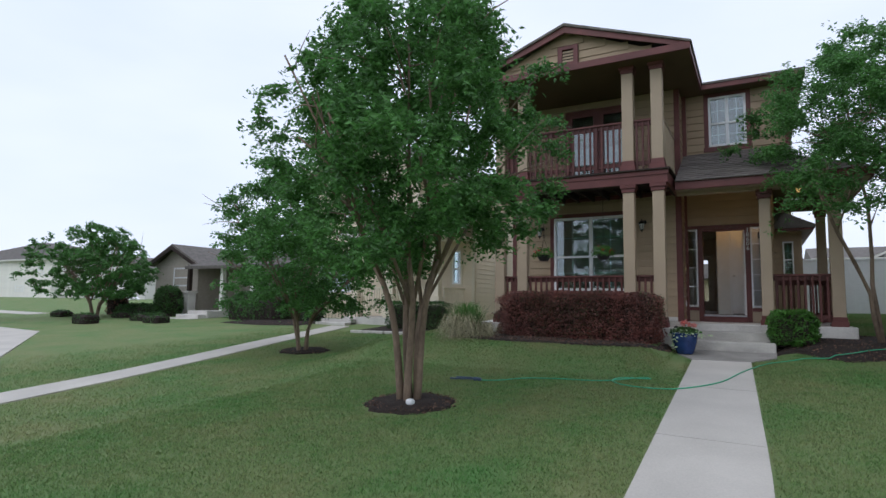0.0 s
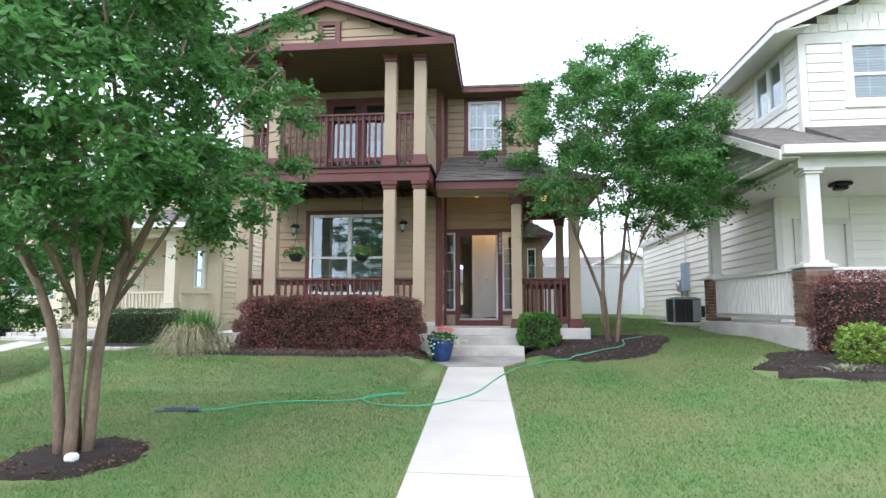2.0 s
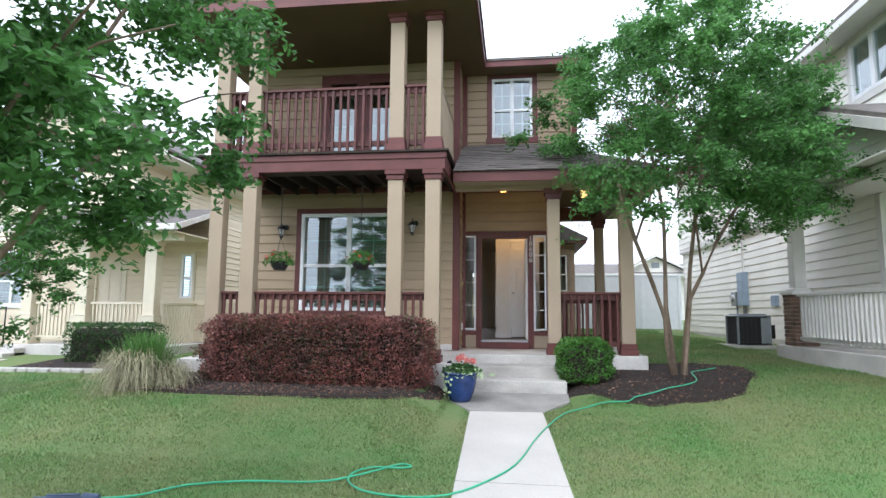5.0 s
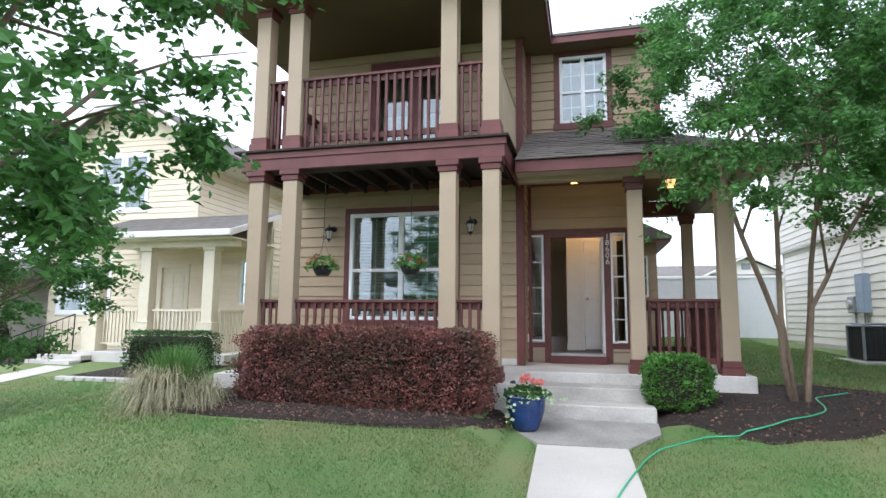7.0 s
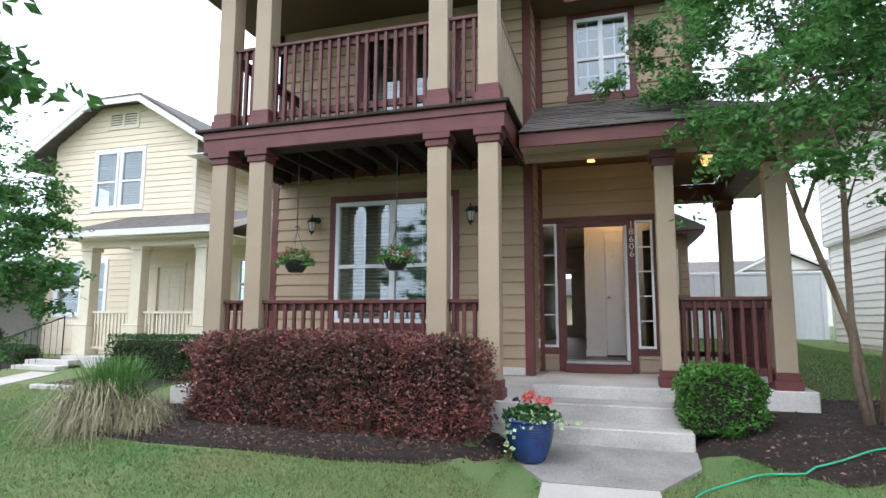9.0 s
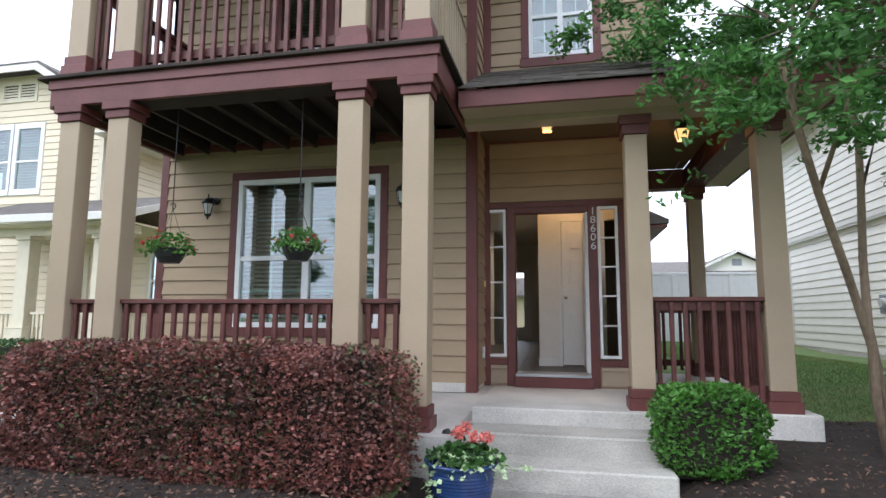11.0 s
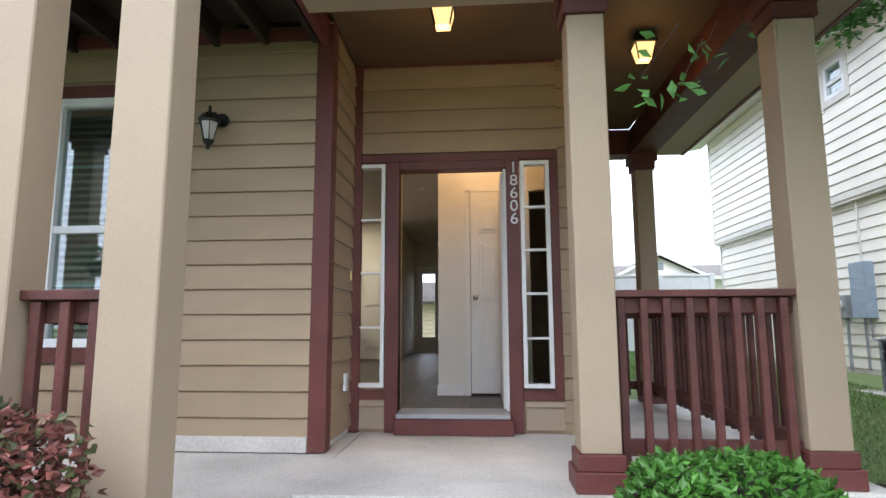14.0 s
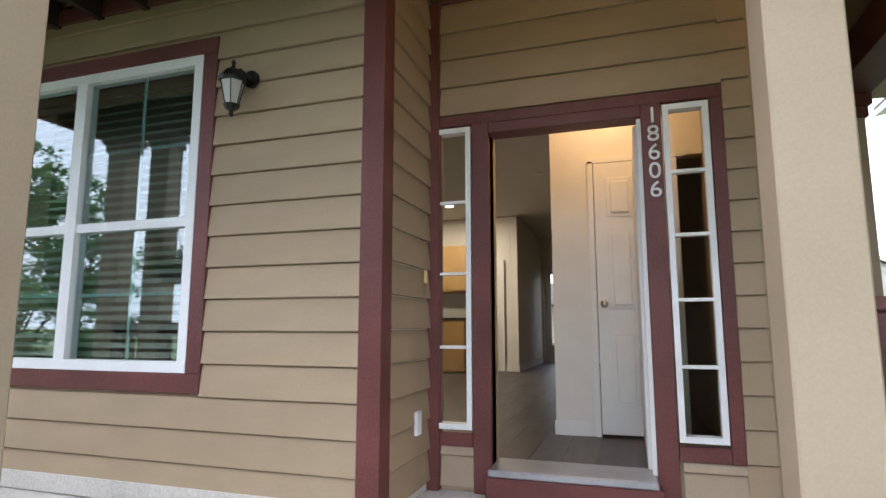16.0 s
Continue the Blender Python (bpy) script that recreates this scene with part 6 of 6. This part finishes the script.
for a, b in ((-12.76, -12.44), (-12.36, -12.04)):
    for p, q in ((1.75, 2.45), (2.6, 3.4), (3.5, 3.85)):
        part("panel", box_bm(a, b, YW + 0.018, YW + 0.029, p, q, bevel=0.004), YELT, yd)
each(ypart, YELT, [(-12.97, -12.85, YW - 0.04, YW, 1.53, 4.0), (-11.95, -11.83, YW - 0.04, YW, 1.53, 4.0), (-12.97, -11.83, YW - 0.04, YW, 4.001, 4.12), (LX1 - 0.14, LX1 + 0.02, YW - 0.04, YW + 0.02, 5.6, 7.9), (-9.12, -9.0, YW - 0.04, YW + 0.02, 1.5, 5.2)])
ysd = ypart("wall", box_bm(LX1 - 0.14, LX1, YW + 0.14, 31, 5.6, 7.9), YEL)
siding(ysd, "y", LX1, 1, YW + 0.03, 31, 5.6, 7.7, YEL, step=0.185)
ysl = ypart("wall", box_bm(-9.14, -9.0, YW + 0.14, 31, 0.8, 5.4), YEL)
siding(ysl, "y", -9.0, 1, YW + 0.05, 31, 1.6, 5.2, YEL, step=0.185)
gxl, gxr, gye, gyt, gta, gtb = -18.6, -10.4, 7.5, 9.42, -15.5, -13.5
ypart("roof", prism_bm([(gxl, gye), (gta, gyt), (gtb, gyt), (gxr, gye), (gxr, gye - 0.08), (gtb, gyt - 0.09), (gta, gyt - 0.09), (gxl, gye - 0.08)], "y", 19.1, 32), SHINGI)
ypart("rake_board", prism_bm([(gxl, gye - 0.08), (gta, gyt - 0.09), (gtb, gyt - 0.09), (gxr, gye - 0.08), (gxr, gye - 0.26), (gtb - 0.06, gyt - 0.27), (gta + 0.06, gyt - 0.27), (gxl, gye - 0.26)], "y", 19.06, 19.1), CREAMW)
ypart("soffit", box_bm(LX1 + 0.01, gxr - 0.02, 19.11, 32, 7.28, 7.32), CREAMW)
gab = ypart("gable", prism_bm([(LX0, 7.9), (LX0, 8.15), (gta, gyt - 0.14), (gtb, gyt - 0.14), (LX1, 8.15), (LX1, 7.9)], "y", YW, YW + 0.1), YEL)
siding(gab, "x", YW, -1, LX0, LX1, 7.9, 9.25, YEL, [(-15.2, -13.95, 8.5, 9.08)], step=0.185, top=lambda z: (LX0 + max(z - 8.1, 0) / 0.62, LX1 - max(z - 8.1, 0) / 0.62))
ypart("gable_vent", boxes((-15.2, -15.1, YW - 0.04, YW, 8.5, 9.08), (-14.05, -13.95, YW - 0.04, YW, 8.5, 9.08), (-14.62, -14.53, YW - 0.04, YW, 8.58, 9.0), (-15.1, -14.05, YW - 0.04, YW, 9.0, 9.08), (-15.1, -14.05, YW - 0.04, YW, 8.5, 8.58)), YELT)
ypart("vent_back", box_bm(-15.1, -14.05, YW - 0.008, YW - 0.002, 8.58, 9.0), BEAM)
for k in range(5):
    ypart("slat", prism_bm([(YW - 0.035, 8.60 + k * 0.08), (YW - 0.01, 8.65 + k * 0.08), (YW - 0.01, 8.63 + k * 0.08), (YW - 0.035, 8.585 + k * 0.08)], "x", -15.1, -14.05), YELT)
ypart("porch_roof", prism_bm([(17.25, 4.80), (YW, 5.62), (YW, 5.52), (17.25, 4.72)], "x", -14.05, -8.75), SHINGI)
ypart("gutter", merge(box_bm(-14.05, -8.75, 17.15, 17.25, 4.62, 4.79, bevel=0.008), prism_bm([(17.2, 4.62), (YW, 5.47), (YW, 5.60), (17.2, 4.79)], "x", -8.77, -8.72)), CREAMW)
ypart("porch_ceiling", box_bm(-13.9, -8.85, 17.3, YW, 4.58, 4.62), YELT)
ypart("beam", box_bm(-13.75, -8.95, 17.72, 17.97, 4.4, 4.59, bevel=0.004), YELT)
ypart("porch_slab", box_bm(-13.8, -8.9, 17.4, YW, 0.7, 1.5, bevel=0.01), CONC)
for x in (-13.73, -12.03, -9.98):
    ypart("post", merge(box_bm(x + 0.06, x + 0.40, 17.7, 18.0, 2.3, 4.3, bevel=0.01), box_bm(x - 0.01, x + 0.47, 17.63, 18.07, 1.5, 2.3, bevel=0.01), box_bm(x - 0.02, x + 0.48, 17.62, 18.08, 2.30, 2.34, bevel=0.008), box_bm(x + 0.02, x + 0.44, 17.66, 18.04, 4.3, 4.4, bevel=0.01)), YELT)
for a, b in ((-13.26, -12.04), (-11.56, -9.99)):
    yr = ypart("railing", box_bm(a, b, 17.79, 17.89, 2.62, 2.68, bevel=0.004), YELT)
    part("bottom_rail", box_bm(a, b, 17.81, 17.87, 1.68, 1.73), YELT, yr)
    for i in range(int((b - a) / 0.12)):
        part("baluster", box_bm(a + 0.05 + i * 0.12, a + 0.09 + i * 0.12, 17.82, 17.86, 1.73, 2.62), YELT, yr)
yr = ypart("railing", box_bm(-9.5, -9.42, 17.84, YW, 2.62, 2.68, bevel=0.004), YELT)
for i in range(14):
    part("baluster", box_bm(-9.48, -9.44, 17.92 + i * 0.12, 17.96 + i * 0.12, 1.5, 2.62), YELT, yr)
for k in range(3):
    ypart("step", box_bm(-14.6, -13.1, 16.35 + k * 0.35, 17.395, 0.7, 1.17 + k * 0.12, bevel=0.01), CONC)
hr = thing("iron_handrail", (-14.5, 16.9, 1.1), "thin black iron handrail beside the neighbour's steps", "handrail")
part("rail", tube_bm([(-14.5, 16.2, 1.9), (-14.0, 17.6, 2.52)], 0.02, 6), BLACK, hr)
part("post", tube_bm([(-14.5, 16.2, 1.0), (-14.5, 16.2, 1.92)], 0.018, 6), BLACK, hr)
part("post", tube_bm([(-14.0, 17.6, 1.4), (-14.0, 17.6, 2.52)], 0.018, 6), BLACK, hr)
for i in range(9):
    k = (i + 1) / 10
    part("baluster", tube_bm([(-14.5 + 0.5 * k, 16.2 + 1.4 * k, 1.1 + 0.4 * k), (-14.5 + 0.5 * k, 16.2 + 1.4 * k, 1.9 + 0.62 * k)], 0.009, 4), BLACK, hr)
shrub("boxwood_hedge", -10.7, -8.3, 15.8, 16.5, 1.1, 2.13, 9000, 0.05, LEAFD, "clipped dark green hedge in front of the neighbour's porch", "hedge", 31, power=9)
shrub("boxwood_shrub", -16.4, -15.0, 17.2, 18.0, 0.9, 1.75, 4000, 0.05, LEAFD, "low clipped green shrub by the neighbour's steps", "shrub", 32, power=4)
shrub("boxwood_shrub", -18.3, -16.8, 17.4, 18.2, 0.9, 1.7, 4000, 0.05, LEAFD, "low clipped green shrub by the neighbour's steps", "shrub", 33, power=4)
bed("mulch_bed", [(-7.9, 14.8), (-9.6, 14.7), (-11.4, 14.9), (-11.4, 17.2), (-7.9, 17.2)], "dark mulch bed edged with pale stones", 34, 300)
bed("mulch_bed", [(-14.7, 15.9), (-16.4, 15.5), (-19.0, 15.7), (-19.0, 18.7), (-14.7, 18.7)], "dark mulch bed beside the neighbour's steps", 35, 300)
rk = random.Random(9)
for i in range(12):
    x = -8.2 - i * 0.27
    solid("edging_stone", box_bm(x, x + 0.25, 14.58 + rk.uniform(-0.02, 0.02), 14.74, ground_z(x, 14.6) - 0.03, ground_z(x, 14.6) + 0.09, bevel=0.02), CONC, "pale edging stone along the mulch bed", "stone", "edging stones")



# ---- farther houses ----
def far_house(x0, x1, y0, y1, z0, ze, zp, m, label, hip=False, wins=()):
    f = thing("house", ((x0 + x1) / 2, (y0 + y1) / 2, z0), label, "house")
    w = part("wall", box_bm(x0, x1, y0, y1, z0 - 0.5, ze), m, f)
    siding(w, "x", y0, -1, x0, x1, z0 + 0.1, ze - 0.1, m, wins, step=0.2)
    c = (x0 + x1) / 2
    if hip:
        bm = bmesh.new()
        v = [bm.verts.new(p) for p in ((x0 - 0.5, y0 - 0.5, ze), (x1 + 0.5, y0 - 0.5, ze), (x1 + 0.5, y1 + 0.5, ze), (x0 - 0.5, y1 + 0.5, ze), (c, (y0 * 0.6 + y1 * 0.4), zp), (c, (y0 * 0.4 + y1 * 0.6), zp))]
        for q in ((0, 1, 4), (1, 2, 5, 4), (2, 3, 5), (3, 0, 4, 5), (0, 3, 2, 1)):
            bm.faces.new([v[i] for i in q])
        bmesh.ops.recalc_face_normals(bm, faces=bm.faces)
        part("roof", bm, SHINGI, f)
        part("fascia", boxes((x0 - 0.5, x1 + 0.5, y0 - 0.52, y0 - 0.5, ze - 0.16, ze + 0.01)), CREAMW, f)
    else:
        part("roof", prism_bm([(x0 - 0.4, ze), (c, zp), (x1 + 0.4, ze), (x1 + 0.4, ze - 0.1), (c, zp - 0.1), (x0 - 0.4, ze - 0.1)], "y", y0 - 0.4, y1), SHINGI, f)
        part("gable", prism_bm([(x0, ze - 0.05), (c, zp - 0.12), (x1, ze - 0.05)], "y", y0 - 0.01, y0 + 0.1), m, f)
        part("rake_board", prism_bm([(x0 - 0.4, ze - 0.1), (c, zp - 0.1), (x1 + 0.4, ze - 0.1), (x1 + 0.4, ze - 0.3), (c, zp - 0.3), (x0 - 0.4, ze - 0.3)], "y", y0 - 0.44, y0 - 0.4), BEAM, f)
    for a, b, p, q in wins:
        window("window", "x", y0, -1, a, b, p, q, 1, "white-framed window", parent=f, grid=(1, 1), w=0.08, slat=0.15)
    return f


bh = far_house(-28.2, -24.7, 19.0, 28, 1.1, 3.95, 5.0, BEIGE, "single-storey beige house with a dark gabled roof", wins=[(-26.7, -25.4, 2.75, 3.75)])
part("pier", boxes((-24.95, -24.5, 18.3, 18.75, 0.9, 2.4), (-25.02, -24.43, 18.23, 18.82, 2.4, 2.5)), CREAMW, bh, "pale stone porch pier")
part("post", box_bm(-24.8, -24.62, 18.42, 18.6, 2.5, 3.85), BEAM, bh)
part("wainscot", box_bm(-28.25, -25.1, 18.93, 18.97, 0.9, 2.35), CREAMW, bh)
fh2 = far_house(-24.3, -17.0, 20.6, 28, 1.1, 3.9, 5.2, BEIGE, "beige house wing with a deep dark porch", hip=True, wins=[(-22.6, -21.6, 2.2, 3.6)])
part("porch_roof", prism_bm([(18.1, 3.75), (20.6, 4.5), (20.6, 4.3), (18.1, 3.6)], "x", -24.6, -17.2), SHINGI, fh2)
for x in (-22.3, -20.2, -18.2):
    part("post", box_bm(x, x + 0.2, 18.4, 18.6, 1.2, 3.66), CREAMW, fh2)
far_house(-98, -69.5, 34, 48, 1.0, 6.4, 9.3, CREAM, "two-storey pale house with a hip roof across the green", hip=True, wins=[(-72.5, -71.2, 4.6, 5.6), (-77.5, -75.5, 2.6, 3.3)])
far_house(-62.0, -52.0, 34, 44, 1.0, 4.6, 6.4, CREAMW, "white house behind the trees", wins=[(-56, -54.8, 2.0, 4.0)])
for k in range(3):
    solid("step", box_bm(-23.6 + k * 0.3, -21.8 + k * 0.1, 16.4 + k * 0.4, 20.4, 0.9, 1.22 + k * 0.17, bevel=0.01), CONC, "pale concrete porch step of the beige house", "step", "porch steps")
shrub("garden_shrub", -25.6, -24.3, 17.0, 18.1, 0.9, 2.75, 4000, 0.11, LEAFD, "tall dark green shrub by the beige house", "shrub", 41, power=2.4)
shrub("garden_shrub", -28.4, -25.9, 16.6, 18.2, 0.85, 1.8, 4000, 0.10, LEAFD, "green shrubs in front of the beige house", "shrub", 42, power=3)
shrub("garden_shrub", -20.6, -16.9, 17.0, 18.6, 0.95, 2.5, 3500, 0.10, LEAFD, "dark green shrub between the houses", "shrub", 43, power=2.6)
shrub("red_shrub", -29.6, -28.6, 17.0, 18.0, 0.9, 2.3, 1500, 0.10, LEAFP, "red-leaved shrub by the far lawn", "shrub", 44, power=2.2)
for i, (x, y) in enumerate(((-30, 15.2), (-26.5, 16.2), (-24.8, 16.8), (-23.4, 15.2), (-21.5, 14.6), (-24.2, 13.2))):
    shrub("low_shrub", x - 0.6, x + 0.6, y - 0.4, y + 0.4, 0.95, 1.45, 700, 0.08, LEAFD, "low green shrub on the far lawn", "shrub", 50 + i, power=2.2)
car = thing("parked_car", (-51, 30, 1.0), "white car parked beyond the trees", "car")
part("body", prism_bm([(-53.2, 1.25), (-53.2, 1.8), (-52.2, 1.95), (-51.6, 2.45), (-50.0, 2.45), (-49.3, 1.95), (-48.9, 1.8), (-48.9, 1.25)], "y", 30, 31.7), WHITE, car)
for x in (-52.3, -49.8):
    part("wheel", tube_bm([(x, 29.98, 1.25), (x, 30.2, 1.25)], 0.32, 14), BLACKP, car)
part("window", prism_bm([(-52.0, 1.97), (-51.5, 2.38), (-50.1, 2.38), (-49.5, 1.97)], "y", 29.985, 30.0), BLACKP, car)

# unseen houses and trees across the street, added behind the walk to be mirrored in the window panes
far_house(-12, -2, -42, -34, 0.2, 5.8, 8.2, CREAM, "unseen pale two-storey house added across the street for reflections", wins=[])
far_house(3, 13, -42, -34, 0.2, 5.8, 8.0, YEL, "unseen pale yellow two-storey house added across the street for reflections", wins=[])
tree(-5.5, -16, 0.4, 6.5, 2.8, 2.0, 4, 61, 7000, "unseen street tree added across the way for reflections", size=0.13)
tree(4.5, -17, 0.4, 6.0, 2.6, 2.0, 4, 62, 7000, "unseen street tree added across the way for reflections", size=0.13)
